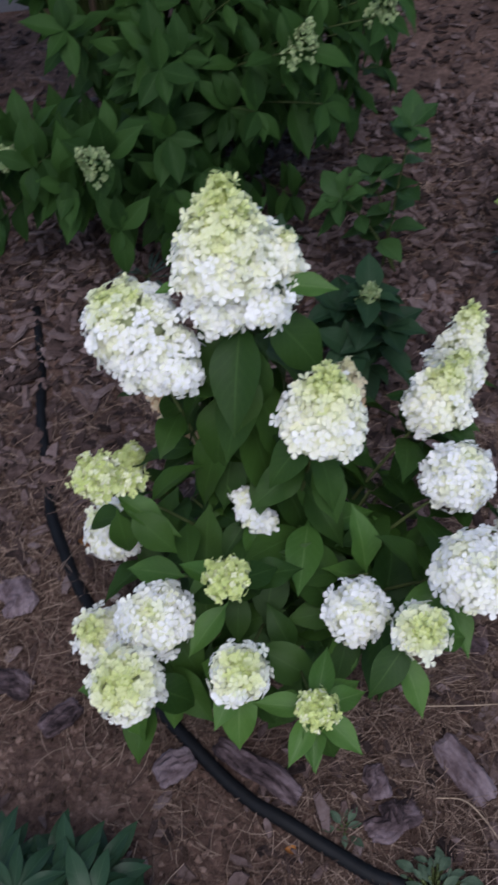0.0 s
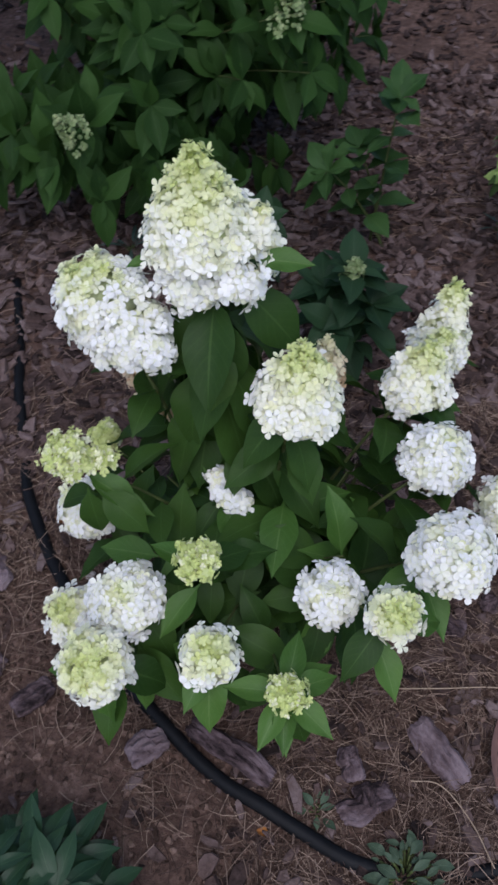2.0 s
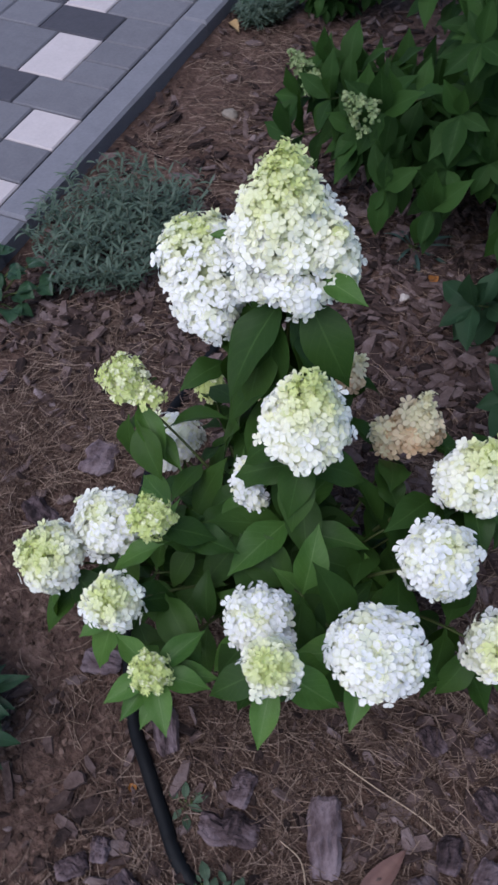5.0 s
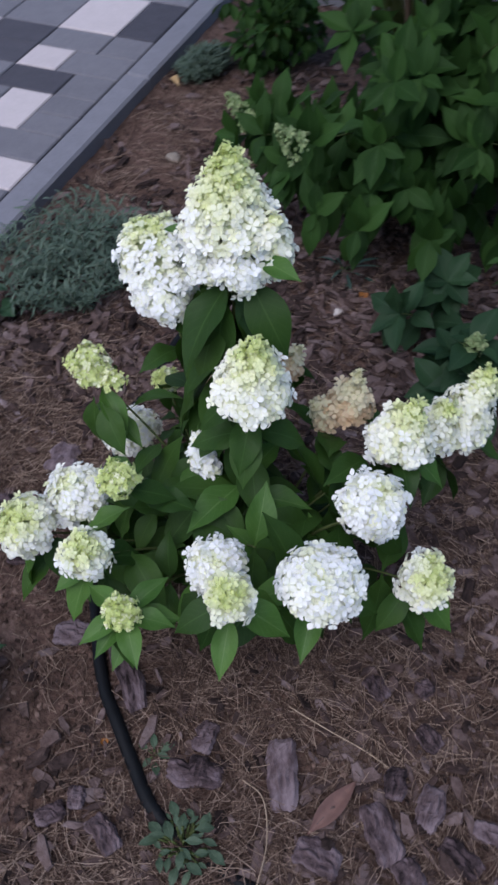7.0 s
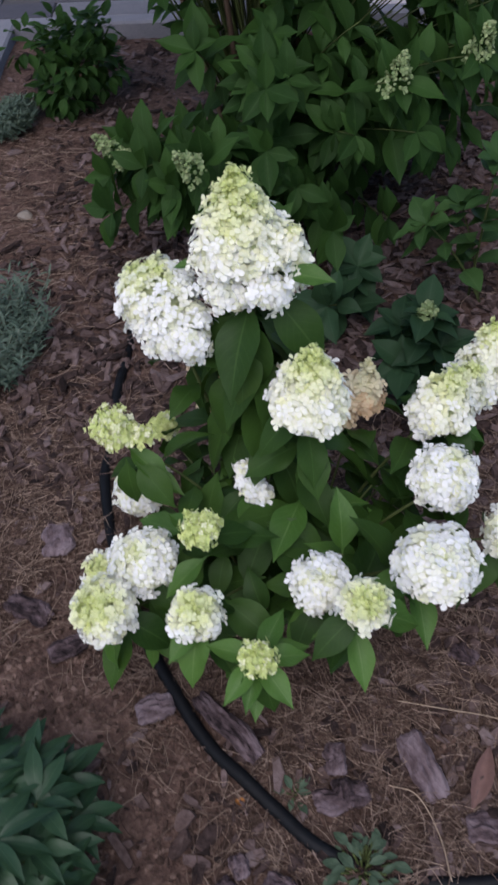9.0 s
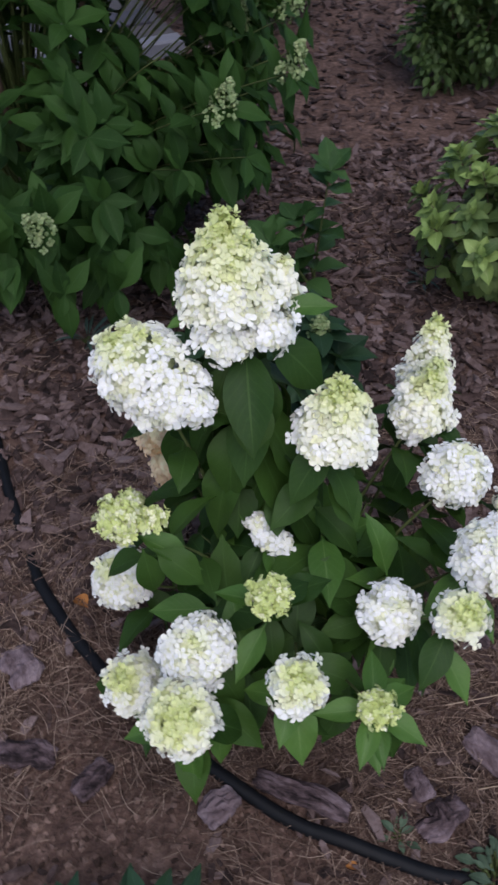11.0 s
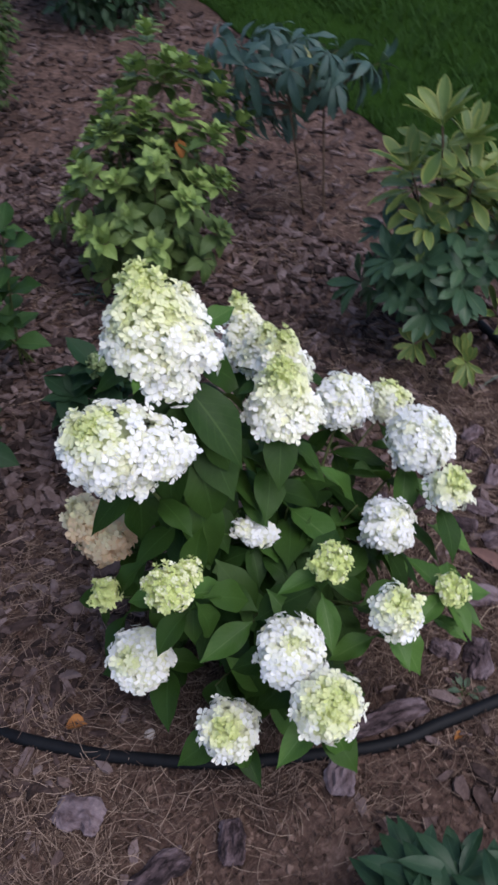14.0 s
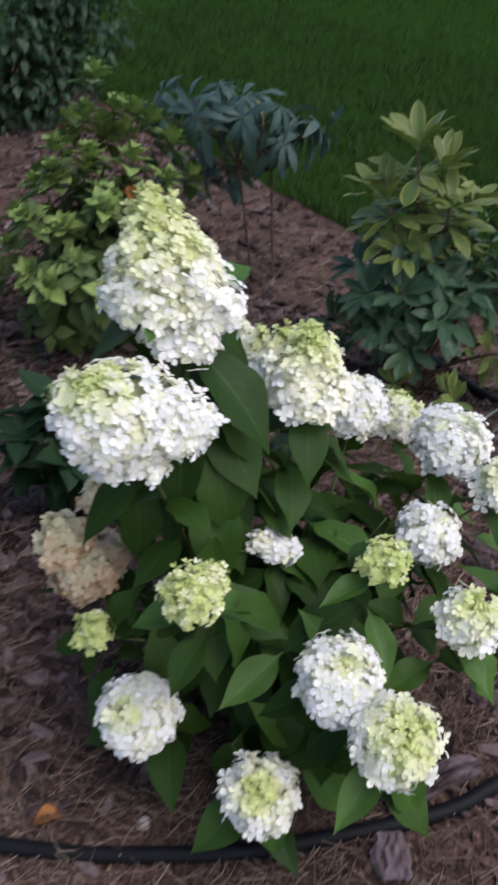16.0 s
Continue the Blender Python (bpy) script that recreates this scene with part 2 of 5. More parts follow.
def mesh_from(name, verts, faces, material, uvs=None, tints=None, smooth=True):
    me = bpy.data.meshes.new(name)
    me.from_pydata([tuple(v) for v in verts], [], faces)
    me.materials.append(material)
    if uvs is not None:
        layer = me.uv_layers.new(name="UVMap")
        idx = np.empty(len(me.loops), dtype=np.int32)
        me.loops.foreach_get("vertex_index", idx)
        layer.data.foreach_set("uv", np.asarray(uvs, dtype=np.float32)[idx].ravel())
    if tints is not None:
        at = me.attributes.new("tint", "FLOAT_COLOR", "POINT")
        at.data.foreach_set("color", np.asarray(tints, dtype=np.float32).ravel())
    if smooth:
        me.polygons.foreach_set("use_smooth", [True] * len(me.polygons))
    me.update()
    return me


def child(name, me, parent, m=None, label=""):
    ob = new(name, me)
    ob.parent = parent
    if m is not None:
        ob.matrix_basis = m
    if label:
        ob["label"] = label
    return ob


def thing(name, at, label, category, group="", kind=""):
    ob = new(name)
    ob.empty_display_size = 0.05
    ob.location = at
    return tagged(ob, label, category, group, kind)


def aimed(at, along, normal, scale=1.0):
    """A matrix whose y runs along, and whose z is as near to normal as it can be."""
    y = Vector(along).normalized()
    x = y.cross(Vector(normal))
    if x.length < 1e-4:
        x = y.cross(Vector((1, 0.2, 0)))
    x.normalize()
    z = x.cross(y)
    m = Matrix((x, y, z)).transposed().to_4x4()
    return Matrix.Translation(at) @ m @ Matrix.Scale(scale, 4)


def leaf_shape(length, width, droop, fold, twist, widest=0.4, tip=1.0, rows=9, wave=0.0, stalk=0.08, curl=0.0, teeth=0.0):
    """Vertices, faces and UVs of one leaf: base at the origin, along y, face up z."""
    verts, faces, uvs = [], [], []
    cols = 4
    for i in range(rows + 1):
        s = i / rows
        if s < stalk:
            w = 0.05
        else:
            q = (s - stalk) / (1 - stalk)
            k = math.log(0.5) / math.log(widest)
            w = max(0.03, math.sin(math.pi * min(1.0, q ** k)) ** (0.8 if q < widest else tip))
            if i == rows:
                w = 0.015
        w *= width / 2
        if teeth and 0.2 < s < 0.95:
            w *= 1 + teeth * (1 if i % 2 else -1)
        bend = droop * s * s
        y = length * (s - 0.25 * abs(droop) * s ** 3)
        z = -length * bend * 0.6
        for j in range(cols + 1):
            c = j / cols * 2 - 1
            lift = abs(c) * w * fold + wave * w * math.sin(s * 14 + j * 2.1) * abs(c) - curl * c * c * w
            a = twist * s
            verts.append((c * w * math.cos(a), y, z + lift + c * w * math.sin(a)))
            uvs.append((0.5 + c / 2, s))
    for i in range(rows):
        for j in range(cols):
            a = i * (cols + 1) + j
            faces.append((a, a + 1, a + cols + 2, a + cols + 1))
    return verts, faces, uvs


def grass_shape(length, width, lean):
    p = [(0.0, 0.0, 1.0), (0.45, 0.2, 0.85), (0.8, 0.6, 0.5), (1.0, 1.0, 0.1)]
    verts = [(side * width / 2 * w, length * y, -length * lean * z * 0.6) for y, z, w in p for side in (-1, 1)]
    return verts, [(2 * i, 2 * i + 1, 2 * i + 3, 2 * i + 2) for i in range(3)], [(0.3 + 0.4 * (i % 2), i // 2 / 3) for i in range(8)]


def leaf_kind(name, material, count, length, width, droop=(0.1, 0.6), fold=(0.15, 0.45), **more):
    out = []
    for _ in range(count):
        v, f, u = leaf_shape(length * U(0.93, 1.07), width * U(0.9, 1.1), U(*droop), U(*fold), U(-0.45, 0.45), wave=U(0.03, 0.2), **more)
        out.append((mesh_from(name, v, f, material, u), (v, f, u)))
    return out


class Heap:
    """Gathers many small copies of shapes into one mesh."""

    def __init__(self):
        self.v, self.f, self.u, self.n = [], [], [], 0

    def add(self, shape, m):
        v, f, u = shape
        a = np.asarray(v, dtype=float)
        r = np.array(m)
        self.v.append(a @ r[:3, :3].T + r[:3, 3])
        self.f.extend([tuple(i + self.n for i in face) for face in f])
        if u is not None:
            self.u.append(np.asarray(u, dtype=float))
        self.n += len(v)

    def mesh(self, name, material, smooth=True):
        return mesh_from(name, np.vstack(self.v), self.f, material, np.vstack(self.u) if self.u else None, smooth=smooth)


def tube_mesh(name, points, radii, material, sides=8, closed=True):
    pts = [Vector(p) for p in points]
    verts, faces = [], []
    side = None
    for i, p in enumerate(pts):
        d = (pts[min(i + 1, len(pts) - 1)] - pts[max(i - 1, 0)]).normalized()
        if side is None:
            side = d.cross(Vector((0.31, 0.17, 0.93)))
            if side.length < 1e-3:
                side = d.cross(Vector((1, 0, 0)))
        side = (side - d * side.dot(d)).normalized()
        other = d.cross(side)
        r = radii[i] if isinstance(radii, (list, tuple)) else radii
        for k in range(sides):
            a = 2 * math.pi * k / sides
            verts.append(p + (side * math.cos(a) + other * math.sin(a)) * r)
    for i in range(len(pts) - 1):
        for k in range(sides):
            a, b = i * sides + k, i * sides + (k + 1) % sides
            faces.append((a, b, b + sides, a + sides))
    if closed:
        faces.append(tuple(range(sides))[::-1])
        faces.append(tuple(range(len(verts) - sides, len(verts))))
    return mesh_from(name, verts, faces, material)


def arc(a, b, lift, n=10):
    """Points of a stem that leaves a upwards and bends over to b."""
    a, b = Vector(a), Vector(b)
    c = Vector((a.x * 0.55 + b.x * 0.45, a.y * 0.55 + b.y * 0.45, a.z + (b.z - a.z) * lift))
    return [(1 - s) ** 2 * a + 2 * s * (1 - s) * c + s * s * b for s in (i / n for i in range(n + 1))]


def spline(points, per=10):
    """A smooth line through points."""
    p = [Vector(q) for q in points]
    p = [p[0] * 2 - p[1]] + p + [p[-1] * 2 - p[-2]]
    out = []
    for i in range(1, len(p) - 2):
        for k in range(per):
            t = k / per
            out.append(0.5 * ((2 * p[i]) + (p[i + 1] - p[i - 1]) * t + (2 * p[i - 1] - 5 * p[i] + 4 * p[i + 1] - p[i + 2]) * t * t + (3 * p[i] - p[i - 1] - 3 * p[i + 1] + p[i + 2]) * t ** 3))
    out.append(p[-2])
    return out


KERB_AT, KERB_ALONG, KERB_OUT = Vector((-1.096, 1.192)), Vector((-0.238, 0.971)), Vector((-0.971, -0.238))


def ground_height(x, y):
    """The bed's uneven soil, banked up against the kerb."""
    off = (x - KERB_AT.x, y - KERB_AT.y)
    d = -(off[0] * KERB_OUT.x + off[1] * KERB_OUT.y) - 0.083
    u = off[0] * KERB_ALONG.x + off[1] * KERB_ALONG.y
    bank = 0.016 * max(0.0, 1 - max(0.0, d) / 0.16) ** 1.6 if u < 1.85 else 0.0
    return bank + 0.012 * noise.noise((x * 2.3, y * 2.3, 0.3)) + 0.006 * noise.noise((x * 9, y * 9, 4.0)) + 0.0035 * noise.noise((x * 27, y * 27, 9.0))


def lawn_edge(y):
    """x at which the lawn begins."""
    return 1.13 + 0.515 * y + 0.05 * noise.noise((y * 2.0, 3.1, 0)) + 0.02 * noise.noise((y * 9.0, 1.1, 0))


# ---------------------------------------------------------------- ground, lawn, paved path
def axis_steps(lo, hi, fine):
    inner = list(np.arange(lo, hi + fine / 2, fine))
    reach = [0.05, 0.12, 0.22, 0.4, 0.7, 1.2, 2, 3.5, 6, 10, 18, 35, 80]
    return [lo - r for r in reach[::-1]] + inner + [hi + r for r in reach]


def ground_sheet():
    xs, ys = axis_steps(-1.3, 2.0, 0.018), axis_steps(0.0, 2.6, 0.018)
    verts = [(x, y, ground_height(x, y)) for y in ys for x in xs]
    w = len(xs)
    faces = [(j * w + i, j * w + i + 1, (j + 1) * w + i + 1, (j + 1) * w + i) for j in range(len(ys) - 1) for i in range(w - 1)]
    return tagged(new("ground", mesh_from("ground", verts, faces, SOIL)), "reddish brown garden soil of the mulched flower bed", "ground", kind="structure")


ground = ground_sheet()


def lawn_sheet():
    verts, faces = [], []
    ys = [-30, -8, -3] + list(np.arange(-1, 5.01, 0.06)) + [7, 12, 30, 60]
    offs = [0, 0.04, 0.1, 0.25, 0.5, 1.0, 2.0, 4, 10, 40]
    for y in ys:
        for o in offs:
            x = max(lawn_edge(y), KERB_AT.x - (y - KERB_AT.y) * 0.245 + 0.2) + o
            verts.append((x, y, ground_height(x, y) + (0.004 if o == 0 else 0.02)))
    w = len(offs)
    for j in range(len(ys) - 1):
        for i in range(w - 1):
            faces.append((j * w + i, j * w + i + 1, (j + 1) * w + i + 1, (j + 1) * w + i))
    ob = tagged(new("lawn", mesh_from("lawn", verts, faces, TURF)), "mown dark green lawn beside the flower bed", "lawn", kind="structure")
    heap = Heap()
    blade = [grass_shape(0.05, 0.004, d) for d in (0.1, 0.3, 0.55)]
    for _ in range(26000):
        y = U(0.2, 4.6)
        x = lawn_edge(y) + 2.6 * rnd.random() ** 1.3 - 0.015
        a = U(0, 6.283)
        d = Vector((math.cos(a) * 0.5, math.sin(a) * 0.5, 1.0))
        heap.add(rnd.choice(blade), aimed((x, y, ground_height(x, y) + 0.012), d, (-math.cos(a), -math.sin(a), 0.4), U(0.6, 1.3)))
    tall = [grass_shape(0.075, 0.008, d) for d in (0.2, 0.45, 0.7)]
    for _ in range(22000):
        y = U(-0.5, 8.0)
        x = lawn_edge(y) + 0.5 + 7.0 * rnd.random() ** 1.4
        a = U(0, 6.283)
        d = Vector((math.cos(a) * 0.6, math.sin(a) * 0.6, 1.0))
        heap.add(rnd.choice(tall), aimed((x, y, ground_height(x, y) + 0.012), d, (-math.cos(a), -math.sin(a), 0.4), U(0.6, 1.2)))
    tagged(child("grass", heap.mesh("grass", GRASS), ob), "short dark green grass blades", kind="stuff")
    return ob


lawn = lawn_sheet()

PAVE_TOP = 0.06


def pave(u, v, z):
    p = KERB_AT + KERB_ALONG * u + KERB_OUT * v
    return (p.x, p.y, z)


def slab_shape(u0, u1, v0, v1, z0, z1, bevel=0.004):
    """A block with a chamfered top, laid square to the kerb."""
    verts = []
    for z, e in ((z0, 0), (z1 - bevel, 0), (z1, bevel)):
        verts += [pave(u0 + e, v0 + e, z), pave(u1 - e, v0 + e, z), pave(u1 - e, v1 - e, z), pave(u0 + e, v1 - e, z)]
    faces = [(8, 9, 10, 11), (3, 2, 1, 0)] + [(r + k, r + (k + 1) % 4, r + 4 + (k + 1) % 4, r + 4 + k) for r in (0, 4) for k in range(4)]
    return verts, [f[::-1] for f in faces]


def slab(name, u0, u1, v0, v1, z0, z1, material, bevel=0.004, parent=None):
    return child(name, mesh_from(name, *slab_shape(u0, u1, v0, v1, z0, z1, bevel), material, smooth=False), parent)


def paved_path():
    plan = [(-6, 0), (1.98, 0), (1.98, -1.85), (2.9, -1.85), (2.9, 0), (3.4, 0), (3.4, 2.4), (-6, 2.4)]
    verts = [pave(u, v, PAVE_TOP - 0.012) for u, v in plan]
    verts += [(x, y, -0.1) for x, y, _ in verts]
    n = len(plan)
    faces = [tuple(range(n))[::-1]] + [(k, (k + 1) % n, n + (k + 1) % n, n + k) for k in range(n)]
    path = tagged(new("pavement", mesh_from("pavement", verts, faces, JOINT, smooth=False)), "garden path of grey, dark and white concrete pavers", "pavement", kind="structure")
    fixed = {-1: "g22 g22 g15 d22 g22", 0: "w15 g22 w15 g22 d15 g22", 1: "g15 g22 g22 w15 g22 g15", 2: "w15 g15 g22 d22 g22", 3: "g22 d15 g22 w15 g22 g22",
             4: "g15 w15 g22 g22 d15", 5: "g15 d22 g15 g22 w15 g22", 6: "g22 w15 d22 g22 g15", 7: "g15 g22 d22 w15 g22 g15", 8: "d15 w22 g22 g15 d22 g15",
             9: "g22 d22 g22 g15", 10: "g15 g22 g15 g22", 11: "g22 g22 d15 g22"}
    widths = {4: 0.23, 8: 0.31}
    paint = {"g": GREY_PAVER, "d": DARK_PAVER, "w": WHITE_PAVER}
    rows = []
    u = 0.12 - 0.15 - 0.15
    for i in range(-1, 12):
        rows.append((i, u, u + widths.get(i, 0.15)))
        u += widths.get(i, 0.15)
    ends = []
    for i, u0, u1 in rows:
        v = 0.0
        plan = fixed.get(i) or " ".join(rnd.choice(("g15", "g22", "g22", "g22", "d15", "d22", "w15")) for _ in range(6))
        for piece in plan.split():
            w = 0.15 if piece[1:] == "15" else 0.225
            h = PAVE_TOP + U(-0.0015, 0.0015)
            if i == 4 and piece == "g15" and v == 0:
                slab("paver", u0 + 0.002, (u0 + u1) / 2 - 0.002, v + 0.002, v + w - 0.002, PAVE_TOP - 0.04, h, paint["g"], parent=path)
                slab("paver", (u0 + u1) / 2 + 0.002, u1 - 0.002, v + 0.002, v + w - 0.002, PAVE_TOP - 0.04, h, paint["g"], parent=path)
            else:
                slab("paver", u0 + 0.002, u1 - 0.002, v + 0.002, v + w - 0.002, PAVE_TOP - 0.04, h, paint[piece[0]], parent=path)
            v += w
        ends.append((u0, u1, v))
    # the rest of the paving, farther along and across the path
    lay = random.Random(5)
    first, last = rows[0][1], rows[-1][2]
    ends += [(first - 0.15 * (k + 1), first - 0.15 * k, 0.0) for k in range(38)]
    ends += [(last + 0.15 * k, last + 0.15 * (k + 1), 0.0) for k in range(int((3.4 - last) / 0.15))]
    field = {k: ([], []) for k in paint}
    for u0, u1, v in ends:
        while v < 2.3:
            w = min(lay.choice((0.15, 0.225, 0.225)), 2.4 - v)
            verts, faces = field[lay.choice("ggggdw")]
            fv, ff = slab_shape(u0 + 0.002, u1 - 0.002, v + 0.002, v + w - 0.002, PAVE_TOP - 0.04, PAVE_TOP + lay.uniform(-0.0015, 0.0015))
            faces.extend([tuple(j + len(verts) for j in f) for f in ff])
            verts.extend(fv)
            v += w
    for k, (verts, faces) in field.items():
        tagged(child("paving", mesh_from("paving", verts, faces, paint[k], smooth=False), path), kind="stuff")
    u = 1.98
    for _ in range(6):
        v = -0.15 * (_ % 2)
        while v > -1.6:
            w = rnd.choice((0.15, 0.225, 0.225))
            slab("paver", u + 0.002, u + 0.148, v - w + 0.002, v - 0.002, PAVE_TOP - 0.04, PAVE_TOP + U(-0.0015, 0.0015), paint[rnd.choice("ggggdw")], parent=path)
            v -= w
        u += 0.15
    kerb = tagged(new("kerb"), "row of low grey concrete garden kerbstones", "kerb", kind="structure")
    u = -4.0
    while u < 1.9:
        slab("kerbstone", u + 0.002, min(u + 0.998, 1.975), -0.092, -0.003, -0.1, PAVE_TOP + 0.004, KERB, 0.008, parent=kerb)
        u += 1.0
    v = -0.085
    while v > -1.8:
        slab("kerbstone", 1.895, 1.975, max(v - 0.998, -1.85), v - 0.002, -0.1, PAVE_TOP + 0.004, KERB, 0.008, parent=kerb)
        v -= 1.0
    return path


path = paved_path()

# ---------------------------------------------------------------- the white hydrangea
PLANT_BASE = Vector((0.06, 0.80, 0.0))
WHITE, CREAM, GREEN, LIME, TAN, RUST = (0.90, 0.902, 0.905), (0.90, 0.89, 0.69), (0.69, 0.745, 0.33), (0.56, 0.65, 0.20), (0.78, 0.57, 0.36), (0.56, 0.32, 0.15)


def floret(size, cup):
    """Four separate rounded sepals, each narrow at its foot, round a small bead."""
    verts, faces = [(0, 0, 0.0)], []
    outline = [(0.14, -0.22), (0.40, -0.80), (0.70, -1.0), (0.95, -0.52), (1.04, 0.0), (0.95, 0.52), (0.70, 1.0), (0.40, 0.80), (0.14, 0.22)]
    for k in range(4):
        a = math.pi / 2 * k + U(-0.16, 0.16)
        r, w = size * U(0.88, 1.18), size * U(0.38, 0.48)
        lift = cup * U(0.5, 1.5) + U(-0.08, 0.08)
        ca, sa = math.cos(a), math.sin(a)
        start = len(verts)
        for px, q in outline + [(0.62, 0.0)]:
            x, y = px * r, q * w
            z = r * (lift * px * px + 0.12 * q * q) + U(-0.03, 0.03) * r
            verts.append((x * ca - y * sa, x * sa + y * ca, z))
        mid = start + len(outline)
        faces.append((0, start, mid))
        for i in range(len(outline) - 1):
            faces.append((mid, start + i, start + i + 1))
        faces.append((0, mid, mid - 1))
    return verts, faces


def blend(a, b, t):
    t = min(1.0, max(0.0, t))
    return tuple(a[i] + (b[i] - a[i]) * t for i in range(3))


def profile_radius(kind, q):
    """Radius and height of a head at the share q of the way from its foot to its tip."""
    if kind == "dome":
        z = -0.72 + 1.72 * q
        return math.sqrt(max(0.0, 1 - z * z)), z
    r = math.sqrt(max(0.0, 1 - ((0.13 - q) / 0.13) ** 2 * 0.6)) if q < 0.13 else (1 - ((q - 0.13) / 0.87) ** 1.35) ** 0.85
    return r, 2 * q - 1


def head_profile(kind, n=200):
    """The profile of a head, and the share of its surface below each level."""
    rows = [profile_radius(kind, i / n) for i in range(n + 1)]
    area = [0.0]
    for (r0, z0), (r1, z1) in zip(rows, rows[1:]):
        area.append(area[-1] + (r0 + r1) / 2 * math.hypot(r1 - r0, z1 - z0))
    return rows, [a / area[-1] for a in area], area[-1]


FLORET_SHAPES = [floret(1.0, cup) for cup in (-0.28, -0.14, -0.02, 0.1, 0.22, 0.4, 0.65, 0.95) for _ in range(2)]
floret_meshes = {}


def floret_mesh(shape, col):
    """One floret's mesh, shared by all florets of that shape and colour."""
    key = (shape, *(round(c * 22) for c in col))
    if key not in floret_meshes:
        v, f = FLORET_SHAPES[shape]
        eye = blend(col, GREEN, 0.45)
        floret_meshes[key] = mesh_from("floret", v, f, PETAL, tints=[(*(eye if j == 0 else col), 1) for j in range(len(v))])
    return floret_meshes[key]


def lobe_frame(axis):
    z = Vector(axis).normalized()
    x = z.cross(Vector((0.3, 1, 0.1))).normalized()
    return Matrix((x, z.cross(x), z)).transposed()


def inside_lobe(p, lobe, slack):
    """Whether p, from the head's centre, lies well inside a lobe."""
    offset, radius, half, axis, kind, _, _ = lobe
    d = lobe_frame(axis).transposed() @ (p - Vector(offset))
    low = -0.72 if kind == "dome" else -1.0
    q = (d.z / half - low) / (1 - low)
    if q <= 0 or q >= 1:
        return False
    return math.hypot(d.x, d.y) < profile_radius(kind, q)[0] * radius - slack


def floret_colour(kind, openness, shut, warm, patch, height, inner):
    if kind == "dry":
        pale = blend((0.78, 0.74, 0.53), (0.66, 0.64, 0.32), U(0, 0.8) * max(0.0, height))
        return blend(blend(pale, TAN, 0.34 - height * 0.8 + U(-0.3, 0.35) + patch * 0.5), RUST, -0.3 - height * 0.6 + U(-0.2, 0.3))
    if openness < 0.4:
        return blend(GREEN, LIME, U(0, 0.8) + shut * 0.2) if rnd.random() > openness else blend(CREAM, GREEN, U(0, 0.6))
    # inner florets go greener: green stalks, and shade put into their colour
    return blend(blend(WHITE, CREAM, warm + shut * 0.8 + U(-0.3, 0.3)), blend(GREEN, LIME, U(-0.4, 0.3) + shut * 0.4), shut * 1.0 - 0.10 + inner * 0.35)


def lobe_florets(lobe, others, seed):
    """Two layers of florets over one lobe, smaller, closed and crowded where it is still green."""
    offset, radius, half, axis, kind, openness, green = lobe
    shape_kind = "cone" if kind == "dry" else kind
    warm = 0.66 if kind == "cone" else 0.10 + green * 0.6
    rows, share, total = head_profile(shape_kind)
    turn = lobe_frame(axis)
    fl = 0.0098 if openness > 0.5 else 0.0066
    out = []
    for layer, gap, depth in ((0, fl * 1.42, 0.0058), (1, fl * 1.06, 0.0140)):
        n = int(2 * math.pi * radius * (radius + half) / 2 * total / (gap * gap))
        k = 0
        for i in range(n):
            while share[k + 1] < (i + 0.5) / n:
                k += 1
            (r0, z0), (r1, z1) = rows[k], rows[k + 1]
            a = i * 2.399963 + U(-0.35, 0.35) + layer
            nrm = Vector((math.cos(a) * (z1 - z0) * half, math.sin(a) * (z1 - z0) * half, (r0 - r1) * radius)).normalized()
            p = Vector((math.cos(a) * r0 * radius, math.sin(a) * r0 * radius, z0 * half))
            tuft = noise.noise((p.x * 38 + seed, p.y * 38, p.z * 38 + seed))
            lump = noise.noise((p.x * 15 + seed * 2, p.y * 15, p.z * 15))
            p += nrm * (min(0.0075, U(-0.005, 0.004) + 0.015 * tuft + 0.12 * radius * lump + (U(0.002, 0.009) if rnd.random() < (0.45 if z0 < -0.2 else 0.25) else 0.0)) - depth)
            at = turn @ p + Vector(offset)
            if any(inside_lobe(at, o, 0.006) for o in others):
                continue
            patch = noise.noise((p.x * 34 + seed, p.y * 34, p.z * 34))
            age = 1 - math.acos(max(-1, min(1, z0))) / (2.1 * green) if kind == "dome" else 1 - (1 - (z0 + 1) / 2) / max(0.05, green)
            age = age * 1.2 + 0.1 + U(-0.15, 0.15) + 0.26 * patch
            shut = max(0.0, min(1.0, age)) * min(1.0, green * 3.5)
            for extra in range(1 + (shut > 0.4) + (shut > 0.7)):
                way = (turn @ nrm + Vector((rnd.gauss(0, 1), rnd.gauss(0, 1), rnd.gauss(0, 1))) * 0.32 + Vector((0, -0.1, 0.5))).normalized()
                size = fl * (1.0 - 0.42 * shut) * U(0.84, 1.16)
                shape = 2 * min(7, max(0, int((U(0.0, 0.75) + 0.5 * shut) / 0.16))) + rnd.randint(0, 1)
                spin = Vector((U(-1, 1), U(-1, 1), U(-1, 1)))
                nudge = Vector((U(-1, 1), U(-1, 1), U(-1, 1))) * 0.0045 if extra else Vector((0, 0, 0))
                out.append((aimed(at + nudge, spin - way * spin.dot(way), way, size), shape, floret_colour(kind, openness, shut, warm - 0.12 + 0.34 * layer + 0.25 * patch + (0.3 * z0 if kind == "cone" else 0.0), patch, z0, layer)))
    return out


